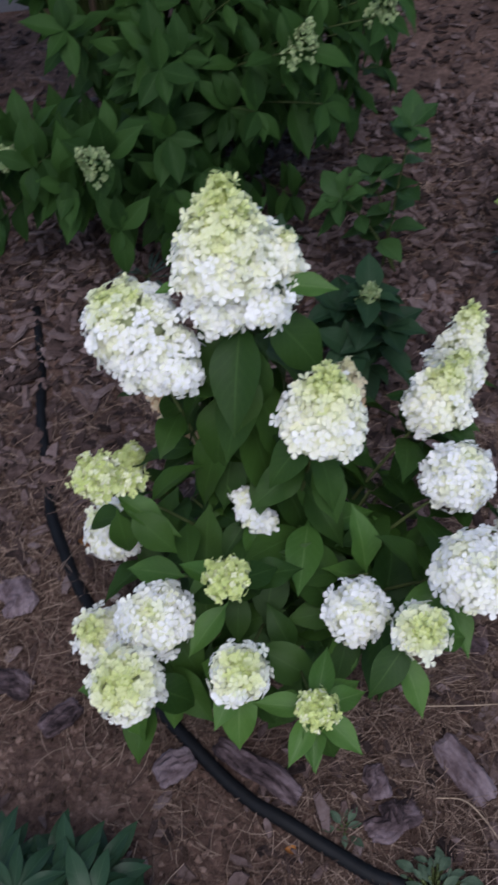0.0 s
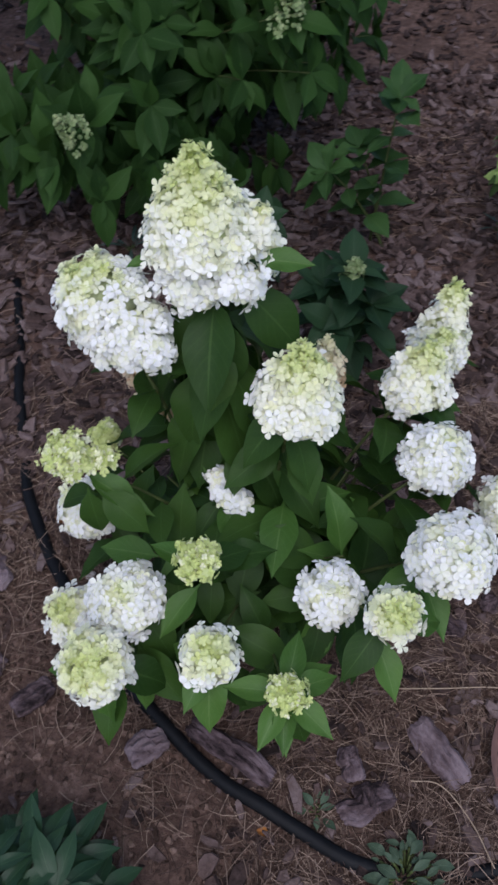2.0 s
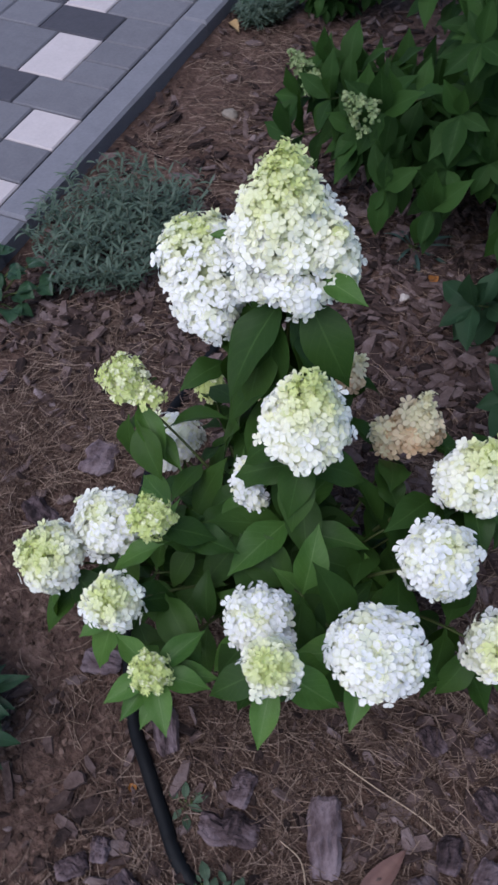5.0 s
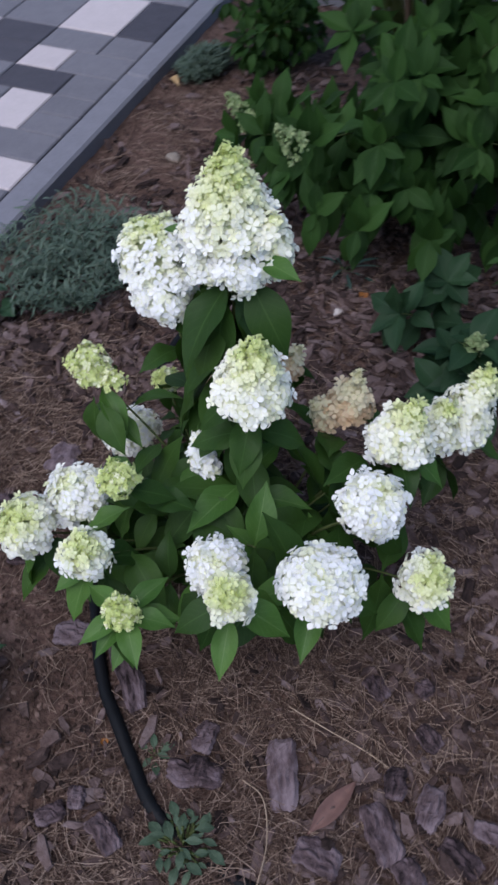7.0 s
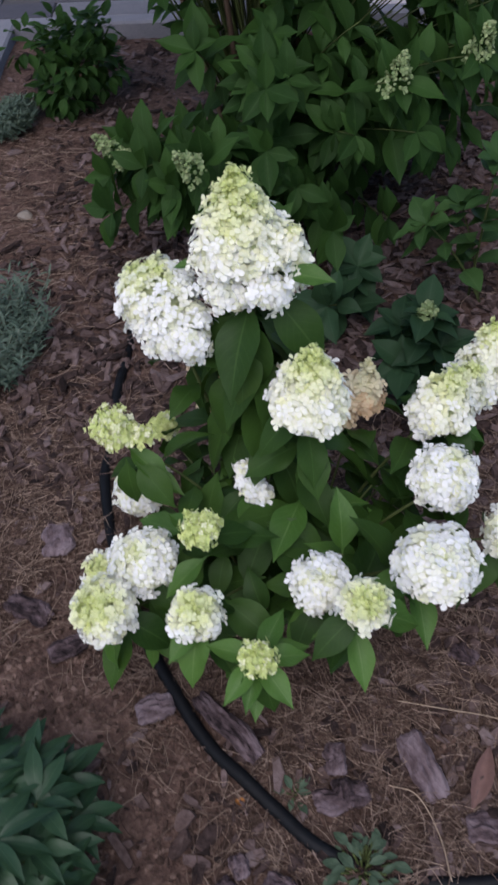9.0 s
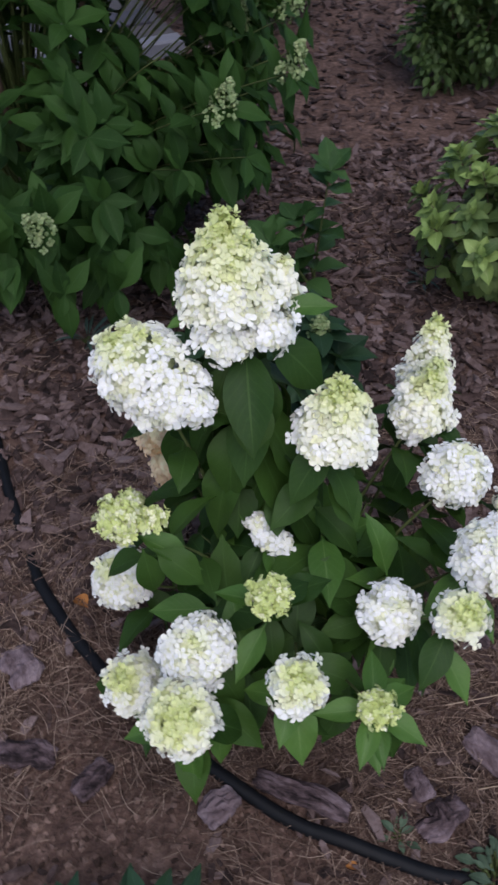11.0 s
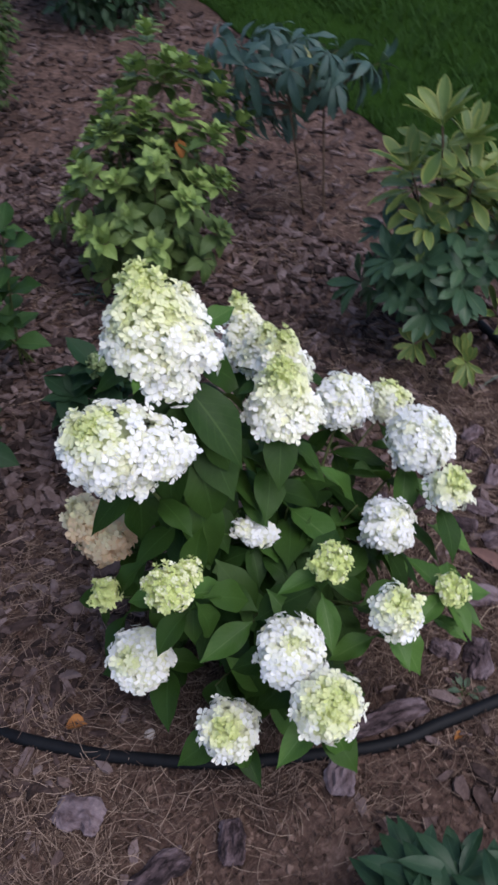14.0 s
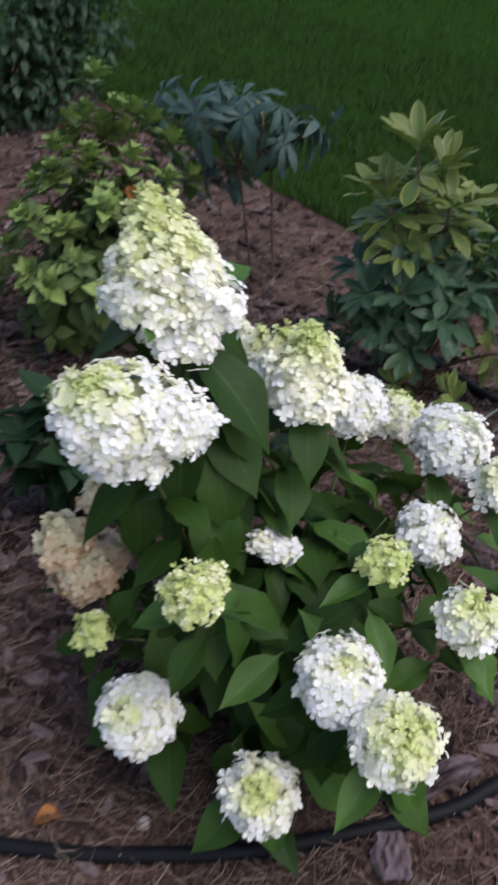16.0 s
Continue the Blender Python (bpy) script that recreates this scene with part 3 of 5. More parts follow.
def lobe_core(lobe, seed):
    """The inner body of stalks and beads that closes the gaps of a lobe, its colour darkened as their shadow."""
    offset, radius, half, axis, kind, openness, green = lobe
    turn = lobe_frame(axis)
    sides, levels = 18, 14
    verts, faces = [], []
    for j in range(levels):
        r0, z0 = profile_radius("cone" if kind == "dry" else kind, 0.03 + 0.94 * j / (levels - 1))
        for q in range(sides):
            a = 6.283 * q / sides
            w = 0.92 + 0.1 * noise.noise((math.cos(a) * 4, math.sin(a) * 4, z0 * 5 + seed))
            r = max(0.002, r0 * radius - 0.019) * w
            verts.append(turn @ Vector((math.cos(a) * r, math.sin(a) * r, z0 * max(0.004, half - 0.018))) + Vector(offset))
    for j in range(levels - 1):
        for q in range(sides):
            b, c = j * sides + q, j * sides + (q + 1) % sides
            faces.append((b, c, c + sides, b + sides))
    faces.append(tuple(range(sides))[::-1])
    faces.append(tuple((levels - 1) * sides + q for q in range(sides)))
    # tone holds the shadow between the florets, on top of stalk green
    if kind == "dry":
        tone = (0.36, 0.24, 0.12)
    else:
        tone = blend((0.36, 0.45, 0.14), (0.50, 0.54, 0.32), 0.9 - green * 0.6 if openness > 0.5 else 0.1)
    return verts, faces, [(*tone, 1)] * len(verts)


def flower_head(centre, lobes, parent):
    """A panicle made of one or more lobes of florets. lobe: offset, radius, half height, axis, kind (cone, dome or dry), how far its florets have opened, reach of the green."""
    seed = centre[0] * 61 + centre[1] * 17
    verts, faces, tints, placed = [], [], [], []
    for lobe in lobes:
        v, f, t = lobe_core(lobe, seed)
        faces.extend([tuple(i + len(verts) for i in face) for face in f])
        verts.extend(v)
        tints.extend(t)
        placed += lobe_florets(lobe, [o for o in lobes if o is not lobe], seed + lobe[1] * 40)
    head = child("flower_head", mesh_from("flower_head", verts, faces, PETAL, tints=tints), parent, Matrix.Translation(Vector(centre) - parent.location))
    # the florets towards the path of view are pieces of their own, the others one mass
    view = Vector((0, -0.2, 1.4)) - Vector(centre)
    placed.sort(key=lambda e: (e[0].translation - view).length)
    for fm, shape, col in placed[:200]:
        child("floret", floret_mesh(shape, col), head, fm)
    verts, faces, tints, count = [], [], [], 0
    for fm, shape, col in placed[200:]:
        fv, ff = FLORET_SHAPES[shape]
        r = np.array(fm)
        verts.append(np.asarray(fv) @ r[:3, :3].T + r[:3, 3])
        faces.extend([tuple(j + count for j in f) for f in ff])
        eye = blend(col, GREEN, 0.45)
        tints.extend([(*(eye if j == 0 else col), 1) for j in range(len(fv))])
        count += len(fv)
    if verts:
        tagged(child("floret_mass", mesh_from("floret_mass", np.vstack(verts), faces, PETAL, tints=tints), head), kind="stuff")
    return head


# centre, radius, half height, lean of the axis, kind, how far the florets have opened, reach of the green, label
HEADS = [
    ((-0.028, 0.911, 0.742), 0.075, 0.074, (-0.1, 0.08, 1), "cone", 1.0, 0.56, "large creamy white two-tiered panicle with a lime green tip"),
    ((-0.157, 0.892, 0.600), 0.062, 0.060, (-0.35, 0.1, 0.9), "dome", 1.0, 0.42, "large white panicle with a pale green crown"),
    ((0.102, 0.782, 0.572), 0.060, 0.062, (0.08, 0.02, 1), "cone", 1.0, 0.48, "white conical panicle with a green tip"),
    ((0.345, 1.045, 0.426), 0.052, 0.072, (0.20, 0.35, 1), "cone", 1.0, 0.38, "creamy white pointed panicle"),
    ((0.289, 0.916, 0.456), 0.054, 0.054, (0.15, 0.15, 1), "cone", 1.0, 0.46, "white panicle with a yellow-green tip"),
    ((0.303, 0.799, 0.392), 0.053, 0.053, (0.3, 0.0, 1), "dome", 1.0, 0.16, "pure white open panicle"),
    ((0.415, 0.770, 0.325), 0.043, 0.043, (0.6, -0.1, 1), "dome", 1.0, 0.62, "pale lime green half-open panicle"),
    ((0.307, 0.644, 0.384), 0.059, 0.054, (0.30, -0.42, 1), "dome", 1.0, 0.14, "round white fully open panicle"),
    ((0.151, 0.612, 0.334), 0.045, 0.045, (0.1, -0.3, 1), "dome", 1.0, 0.18, "small white open panicle"),
    ((0.219, 0.546, 0.398), 0.037, 0.035, (0.2, -0.35, 1), "dome", 1.0, 0.66, "yellow-green half-open panicle"),
    ((-0.024, 0.612, 0.420), 0.030, 0.026, (0.0, -0.2, 1), "dome", 0.15, 0.9, "small green panicle still in bud"),
    ((-0.007, 0.509, 0.366), 0.040, 0.037, (0.0, -0.4, 1), "dome", 1.0, 0.55, "cream and green half-open panicle"),
    ((0.088, 0.470, 0.345), 0.026, 0.024, (0.1, -0.4, 1), "dome", 0.1, 0.9, "small green panicle in tight bud"),
    ((-0.122, 0.613, 0.316), 0.053, 0.046, (-0.2, -0.35, 1), "dome", 1.0, 0.20, "bluish white open panicle"),
    ((-0.157, 0.525, 0.299), 0.050, 0.043, (-0.25, -0.4, 1), "dome", 1.0, 0.58, "cream panicle with a lime green crown"),
    ((-0.216, 0.662, 0.175), 0.047, 0.045, (-0.5, -0.25, 0.9), "dome", 1.0, 0.42, "white panicle with a green centre, low over the soil"),
    ((-0.203, 0.759, 0.438), 0.034, 0.040, (-0.45, 0.0, 1), "dome", 0.35, 0.9, "lime green panicle of two clumps with few open florets"),
    ((-0.189, 0.926, 0.281), 0.026, 0.026, (-0.5, 0.2, 1), "dome", 0.1, 0.9, "small olive green panicle in bud"),
    ((-0.213, 0.842, 0.203), 0.054, 0.048, (-0.7, 0.1, 0.8), "dome", 1.0, 0.24, "white panicle hanging low over the soil"),
    ((0.010, 0.772, 0.343), 0.027, 0.021, (0.3, -0.3, 1), "dome", 1.0, 0.1, "small white panicle deep among the leaves"),
    ((0.156, 1.003, 0.376), 0.041, 0.048, (0.1, 0.1, 1), "dry", 1.0, 0.4, "faded beige panicle browning at the back"),
    ((-0.106, 1.016, 0.312), 0.057, 0.056, (-0.35, 0.2, 0.9), "dry", 1.0, 0.4, "faded tan and rust panicle leaning to the soil"),
    ((0.0, 1.065, 0.330), 0.028, 0.032, (0.1, 0.2, 1), "dry", 1.0, 0.4, "small cream panicle fading behind the tall stem"),
]
# further lobes of the heads that are not one simple form, by the head's place in the list
LOBES = {
    0: [((-0.008, -0.034, -0.094), 0.048, 0.032, (0.0, -0.3, 1), "dome", 1.0, 0.12), ((0.066, 0.002, -0.046), 0.050, 0.044, (0.35, 0.0, 1), "cone", 1.0, 0.16), ((0.050, -0.042, -0.081), 0.040, 0.034, (0.3, -0.5, 1), "dome", 1.0, 0.10)],
    1: [((0.044, -0.037, -0.018), 0.052, 0.048, (0.1, -0.2, 1), "dome", 1.0, 0.12), ((0.069, -0.058, -0.026), 0.034, 0.034, (0.3, -0.4, 1), "dome", 1.0, 0.10), ((0.018, -0.008, -0.048), 0.052, 0.040, (0.0, -0.2, 1), "dome", 1.0, 0.10), ((0.026, -0.014, 0.012), 0.046, 0.040, (0.0, -0.1, 1), "dome", 1.0, 0.16)],
    3: [((-0.024, -0.062, -0.002), 0.044, 0.050, (0.2, -0.1, 1), "cone", 1.0, 0.30)],
    4: [((-0.022, -0.018, -0.048), 0.030, 0.028, (-0.3, -0.4, 1), "dome", 1.0, 0.10)],
    16: [((0.043, 0.006, -0.012), 0.020, 0.020, (0.3, 0.0, 1), "dome", 0.35, 0.8)],
    19: [((-0.014, 0.016, 0.014), 0.016, 0.016, (-0.4, 0, 1), "dome", 1.0, 0.3), ((0.022, -0.010, -0.014), 0.018, 0.015, (0.6, -0.4, 0.6), "dome", 1.0, 0.2)],
    20: [((-0.042, -0.028, -0.044), 0.031, 0.030, (-0.4, -0.4, 0.6), "dry", 1.0, 0.4)],
    21: [((-0.026, 0.002, 0.050), 0.040, 0.036, (-0.4, 0.1, 1), "dry", 1.0, 0.4), ((0.050, -0.030, -0.020), 0.024, 0.024, (0.3, -0.3, 0.4), "dry", 1.0, 0.4)],
}


def all_lobes(index):
    centre, radius, half, axis, kind, openness, green, _ = HEADS[index]
    return [((0, 0, 0), radius, half, axis, kind, openness, green)] + LOBES.get(index, [])


class Leaves:
    """Hangs leaves on a plant: the foremost as parts, those past the limit joined into one mesh."""

    def __init__(self, plant, limit, many=None):
        self.plant, self.limit, self.many, self.heaps = plant, limit, many, {}
        self.todo = []

    def add(self, pick, m, joined):
        self.todo.append((pick, m, joined))

    def finish(self, front):
        self.todo.sort(key=lambda e: (e[1].translation - Vector(front)).length)
        for i, (pick, m, joined) in enumerate(self.todo):
            if i < self.limit:
                child("leaf", pick[0], self.plant, m)
            else:
                self.heaps.setdefault(joined.name, (Heap(), joined))[0].add(pick[1], m)
        for heap, material in self.heaps.values():
            tagged(child("foliage", heap.mesh("foliage", material), self.plant), kind="stuff")


# ways towards the camera, and straight up, kept free of leaves before the heads
VIEW_SIDES = [Vector(v).normalized() for v in ((0, -0.75, 1), (0.4, -0.75, 1), (-0.75, -0.65, 1), (0, 0, 1))]


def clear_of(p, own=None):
    """Whether a point of a leaf keeps out of the flower heads and out of the camera's view of them."""
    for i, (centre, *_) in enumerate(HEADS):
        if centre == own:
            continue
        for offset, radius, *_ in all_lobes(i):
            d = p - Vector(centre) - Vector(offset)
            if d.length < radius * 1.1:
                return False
            if i < 17 and any(d.dot(v) > 0 and (d - v * d.dot(v)).length < radius * 0.8 + 0.008 for v in VIEW_SIDES):
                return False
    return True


def plant_stem(parent, leaves, top, base, lift, thick, lens, pairs, start, kinds, young, droop=0.0, turn=None):
    """A stem from the crown of the plant to top, with opposite pairs of leaves."""
    pts = arc(base, top, lift, 12)
    child("stem", tube_mesh("stem", [p - parent.location for p in pts], [thick * (1 - 0.5 * i / 12) for i in range(13)], STALK, 7), parent)
    turn = U(0, 3.14) if turn is None else turn
    for k in range(pairs):
        s = start + (0.985 - start) * (k / max(1, pairs - 1)) ** 0.8
        f = s * 12
        i = min(11, int(f))
        p = pts[i].lerp(pts[i + 1], f - i)
        t = (pts[i + 1] - pts[i]).normalized()
        side = t.cross(Vector((math.cos(turn), math.sin(turn), 0.2))).normalized()
        size = lens * (0.72 + 0.42 * math.sin(math.pi * min(1, 0.25 + 0.7 * (1 - k / max(1, pairs)))))
        for sign in (1, -1):
            out = (side * sign + t * U(0.05, 0.45) + Vector((0, 0, U(-0.35, 0.15) - droop))).normalized()
            pool = young if (k >= pairs - 1 and rnd.random() < 0.6) else kinds
            normal = t * 0.8 + UP * 0.7 + Vector((U(-.25, .25), U(-.25, .25), 0))
            reach = size * U(0.85, 1.12)
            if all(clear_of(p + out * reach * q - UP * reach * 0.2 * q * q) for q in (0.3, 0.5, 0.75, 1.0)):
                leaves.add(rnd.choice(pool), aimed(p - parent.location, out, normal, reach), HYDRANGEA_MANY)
        turn += math.pi / 2 + U(-0.3, 0.3)


def white_hydrangea():
    plant = thing("hydrangea_bush", PLANT_BASE, "panicle hydrangea bush with white and lime green flower heads", "shrub")
    old = leaf_kind("hydrangea_leaf", HYDRANGEA_LEAF, 8, 1.05, 0.45, (0.1, 0.8), (0.15, 0.5), widest=0.42, tip=1.3, curl=0.12, rows=11)
    young = leaf_kind("hydrangea_young_leaf", HYDRANGEA_YOUNG, 5, 1.0, 0.42, (0.0, 0.5), (0.2, 0.6), widest=0.42, tip=1.3, rows=11)
    leaves = Leaves(plant, 300)
    for index, (centre, radius, half, axis, kind, openness, green, label) in enumerate(HEADS):
        head = flower_head(centre, all_lobes(index), plant)
        head["label"] = label
        z = Vector(axis).normalized()
        foot = Vector(centre) - z * half * 0.7
        base = PLANT_BASE + Vector((U(-0.05, 0.05), U(-0.05, 0.05), 0.0))
        far = (foot - base).length
        tall = radius > 0.07
        plant_stem(plant, leaves, foot, base, 0.7, 0.0042 if radius > 0.05 else 0.0032, 0.135 if tall else 0.105 if radius > 0.035 else 0.088, 9 if tall else 3 + int(far * 4), 0.30 if tall else 0.38, old, young, 0.9 if tall else 0.05)
        # the collar of leaves right under the head, and the drooping ones under the heaviest
        if index == 0:
            for foot_at, way, reach in (((0.040, 0.888, 0.672), (1.0, -0.20, 0.12), 0.085), ((-0.085, 0.885, 0.672), (-0.75, -0.55, 0.25), 0.038), ((0.0, 0.865, 0.605), (0.12, -1.0, -1.3), 0.13), ((0.02, 0.89, 0.63), (1.0, -0.45, -0.75), 0.14), ((-0.03, 0.88, 0.60), (-0.6, -0.7, -1.2), 0.13)):
                out = Vector(way).normalized()
                leaves.add(rnd.choice(young if reach < 0.1 else old), aimed(Vector(foot_at) - plant.location, out, UP - Vector((0, 0.5, 0)), reach), HYDRANGEA_MANY)
        if index == 12:
            for way in ((-0.45, -0.9, -0.25), (0.75, -0.65, -0.2), (0.95, 0.35, 0.0), (0.25, 0.95, 0.25), (-0.9, 0.1, 0.0)):
                leaves.add(rnd.choice(young), aimed(foot - plant.location, Vector(way).normalized(), z + UP * 0.5, U(0.075, 0.09)), HYDRANGEA_MANY)
        turn = U(0, 3)
        for ring in range(6 if tall else 0 if index == 1 else 1 if kind == "dry" else 2):
            low = foot - z * (0.012 + 0.035 * ring) - UP * 0.02 * ring
            for q in range((3 if tall else 2) if ring else 3 if radius < 0.035 else 2):
                a = turn + 6.283 * q / (3 if tall else 2 if ring or radius >= 0.035 else 3) + U(-0.25, 0.25)
                out = Vector((math.cos(a), math.sin(a), U(-0.5, 0.1) - (0.25 + 0.35 * ring if tall else 0.12)))
                reach = radius * 0.85 + U(0.052, 0.072) if not tall else U(0.105, 0.14)
                out.normalize()
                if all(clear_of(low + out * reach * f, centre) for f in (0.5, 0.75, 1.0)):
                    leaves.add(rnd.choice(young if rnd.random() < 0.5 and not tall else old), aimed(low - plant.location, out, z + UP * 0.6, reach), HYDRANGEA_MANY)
            turn += 1.4
    # large leaves hanging round the tall stem, below the two heaviest heads
    for k in range(17):
        a, low = 2.4 * k + U(-0.3, 0.3), 0.60 - 0.20 * k / 16
        out = Vector((math.cos(a), math.sin(a) - 0.25, -0.75 - U(0.0, 0.5))).normalized()
        at = Vector((-0.012 + math.cos(a) * 0.012, 0.872 + math.sin(a) * 0.012, low))
        reach = U(0.125, 0.155)
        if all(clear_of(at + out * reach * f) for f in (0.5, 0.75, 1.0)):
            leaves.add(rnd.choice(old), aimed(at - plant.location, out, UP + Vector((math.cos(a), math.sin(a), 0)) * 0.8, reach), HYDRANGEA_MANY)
    # leaves that hang before the low and the faded heads
    for foot_at, way, reach in (((-0.180, 0.735, 0.400), (0.15, -0.40, -0.9), 0.092), ((-0.165, 0.735, 0.395), (0.75, -0.45, -0.45), 0.10), ((-0.085, 0.925, 0.470), (-0.25, -0.35, -0.9), 0.135), ((0.030, 0.815, 0.400), (-0.15, -0.8, -0.35), 0.085)):
        leaves.add(rnd.choice(old), aimed(Vector(foot_at) - plant.location, Vector(way).normalized(), UP - Vector((0, 0.5, 0)), reach), HYDRANGEA_MANY)
    for _ in range(26):
        a, r = U(0, 6.283), U(0.03, 0.22)
        top = PLANT_BASE + Vector((math.cos(a) * r, math.sin(a) * r - 0.06, U(0.2, 0.36) - r * 0.3))
        base = PLANT_BASE + Vector((U(-0.05, 0.05), U(-0.05, 0.05), 0.0))
        plant_stem(plant, leaves, top, base, 0.7, 0.003, 0.11, 4, 0.45, old, young)
    leaves.finish((0.0, -0.9, 0.9))
    return plant


white_hydrangea()

# ---------------------------------------------------------------- other plants
rnd.seed(29)


def shrub(name, at, label, category, stems, kinds, spec, material=WOODY, tips=None, group="", many=SHADE_LEAF_MANY, tips_many=None, front=(0, -1.5, 0.6), fork=None, fresh=1.0, lift=0.0, tall_start=None, gap=None):
    """stems: tops of branches from the foot. spec: leaf length, pairs a stem, where they start, droop, whorl size, thickness."""
    plant = thing(name, at, label, category, group)
    lens, pairs, start, droop, whorl, thick = spec
    leaves = Leaves(plant, 290)

    def grows(p, out):
        """Leaves keep out of the lane given by gap, which follows a ray of the camera."""
        if not gap:
            return True
        foot, way, wide = Vector(gap[0]), Vector(gap[1]).normalized(), gap[2]
        return all(((p + out * q - foot) - way * (p + out * q - foot).dot(way)).length > wide for q in (0.0, lens * 0.5, lens))

    for n, f in enumerate(fork or ()):
        child("stem", tube_mesh("stem", arc((0.02 * n, -0.06 * n, 0), f, 0.5, 8), thick * 1.1, material, 7), plant)
    for n, top in enumerate(stems):
        foot = Vector(fork[n % len(fork)]) if fork else Vector((U(-0.03, 0.03), U(-0.03, 0.03), 0))
        pts = arc(foot, top, 0.65, 10)
        child("stem", tube_mesh("stem", pts, [thick * (1 - 0.6 * i / 10) for i in range(11)], material, 6), plant)
        turn = U(0, 3)
        for k in range(pairs):
            low = tall_start if tall_start and top[2] > 0.66 else start
            s = low + (1 - low) * (k + 0.5 * rnd.random()) / pairs
            f = min(9.99, s * 10)
            i = int(f)
            p = pts[i].lerp(pts[i + 1], f - i)
            t = (pts[i + 1] - pts[i]).normalized()
            for w in range(2):
                a = turn + math.pi * w
                side = t.cross(Vector((math.cos(a), math.sin(a), 0.1))).normalized()
                out = (side + t * U(0.1, 0.6) - UP * (droop + U(-0.15, 0.2))).normalized()
                if not grows(p, out):
                    continue
                leaves.add(rnd.choice(kinds), aimed(p, out, t + UP * (0.8 + lift) + Vector((U(-lift, lift), U(-lift, lift), 0)) * 0.6, lens * U(0.65, 1.2)), many)
            turn += math.pi / 2 + U(-0.4, 0.4)
        t = (pts[10] - pts[9]).normalized()
        young = rnd.random() < fresh
        for w in range(whorl):
            a = 6.283 * w / whorl + U(-0.2, 0.2)
            side = t.cross(Vector((math.cos(a), math.sin(a), 0.1))).normalized()
            out = (side + t * U(0.15, 0.9) - UP * droop).normalized()
            if not grows(pts[10], out):
                continue
            leaves.add(rnd.choice((tips or kinds) if young else kinds), aimed(pts[10], out, t + UP * 0.4, lens * U(0.6, 1.05)), (tips_many or many) if young else many)
    leaves.finish(front)
    return plant


def bud_panicle(parent, at, radius, half, axis, label):
    """A loose panicle of green buds."""
    heap = Heap()
    bm = bmesh.new()
    bmesh.ops.create_icosphere(bm, subdivisions=1, radius=1.0)
    ball = ([tuple(v.co) for v in bm.verts], [tuple(v.index for v in f.verts) for f in bm.faces], [(0.3, 0.3)] * len(bm.verts))
    bm.free()
    for i in range(int(50 + radius * 1500)):
        s = U(0, 1)
        r = radius * (1 - s * 0.8) * U(0.5, 1.05)
        a = U(0, 6.283)
        heap.add(ball, Matrix.Translation((math.cos(a) * r, math.sin(a) * r, (2 * s - 1) * half)) @ Matrix.Scale(U(0.0028, 0.0055), 4))
    for i in range(26):
        a, s = U(0, 6.283), U(0, 0.8)
        r = radius * (1 - s * 0.8)
        heap.add((*floret(0.009, 0.3), [(0.3, 0.3)] * 41), aimed((math.cos(a) * r, math.sin(a) * r, (2 * s - 1) * half), (U(-1, 1), U(-1, 1), U(-1, 1)), (math.cos(a), math.sin(a), 0.5)))
    me = heap.mesh("flower_head", PETAL)
    cols = []
    for i in range(len(me.vertices)):
        cols.append((0.19, 0.28, 0.09, 1) if (i // 12) % 3 else (0.30, 0.37, 0.16, 1))
    at_ = me.attributes.new("tint", "FLOAT_COLOR", "POINT")
    at_.data.foreach_set("color", np.asarray(cols, dtype=np.float32).ravel())
    z = Vector(axis).normalized()
    x = z.cross(Vector((0.3, 1, 0.1))).normalized()
    m = Matrix((x, z.cross(x), z)).transposed().to_4x4()
    return child("flower_head", me, parent, Matrix.Translation(at) @ m, label)


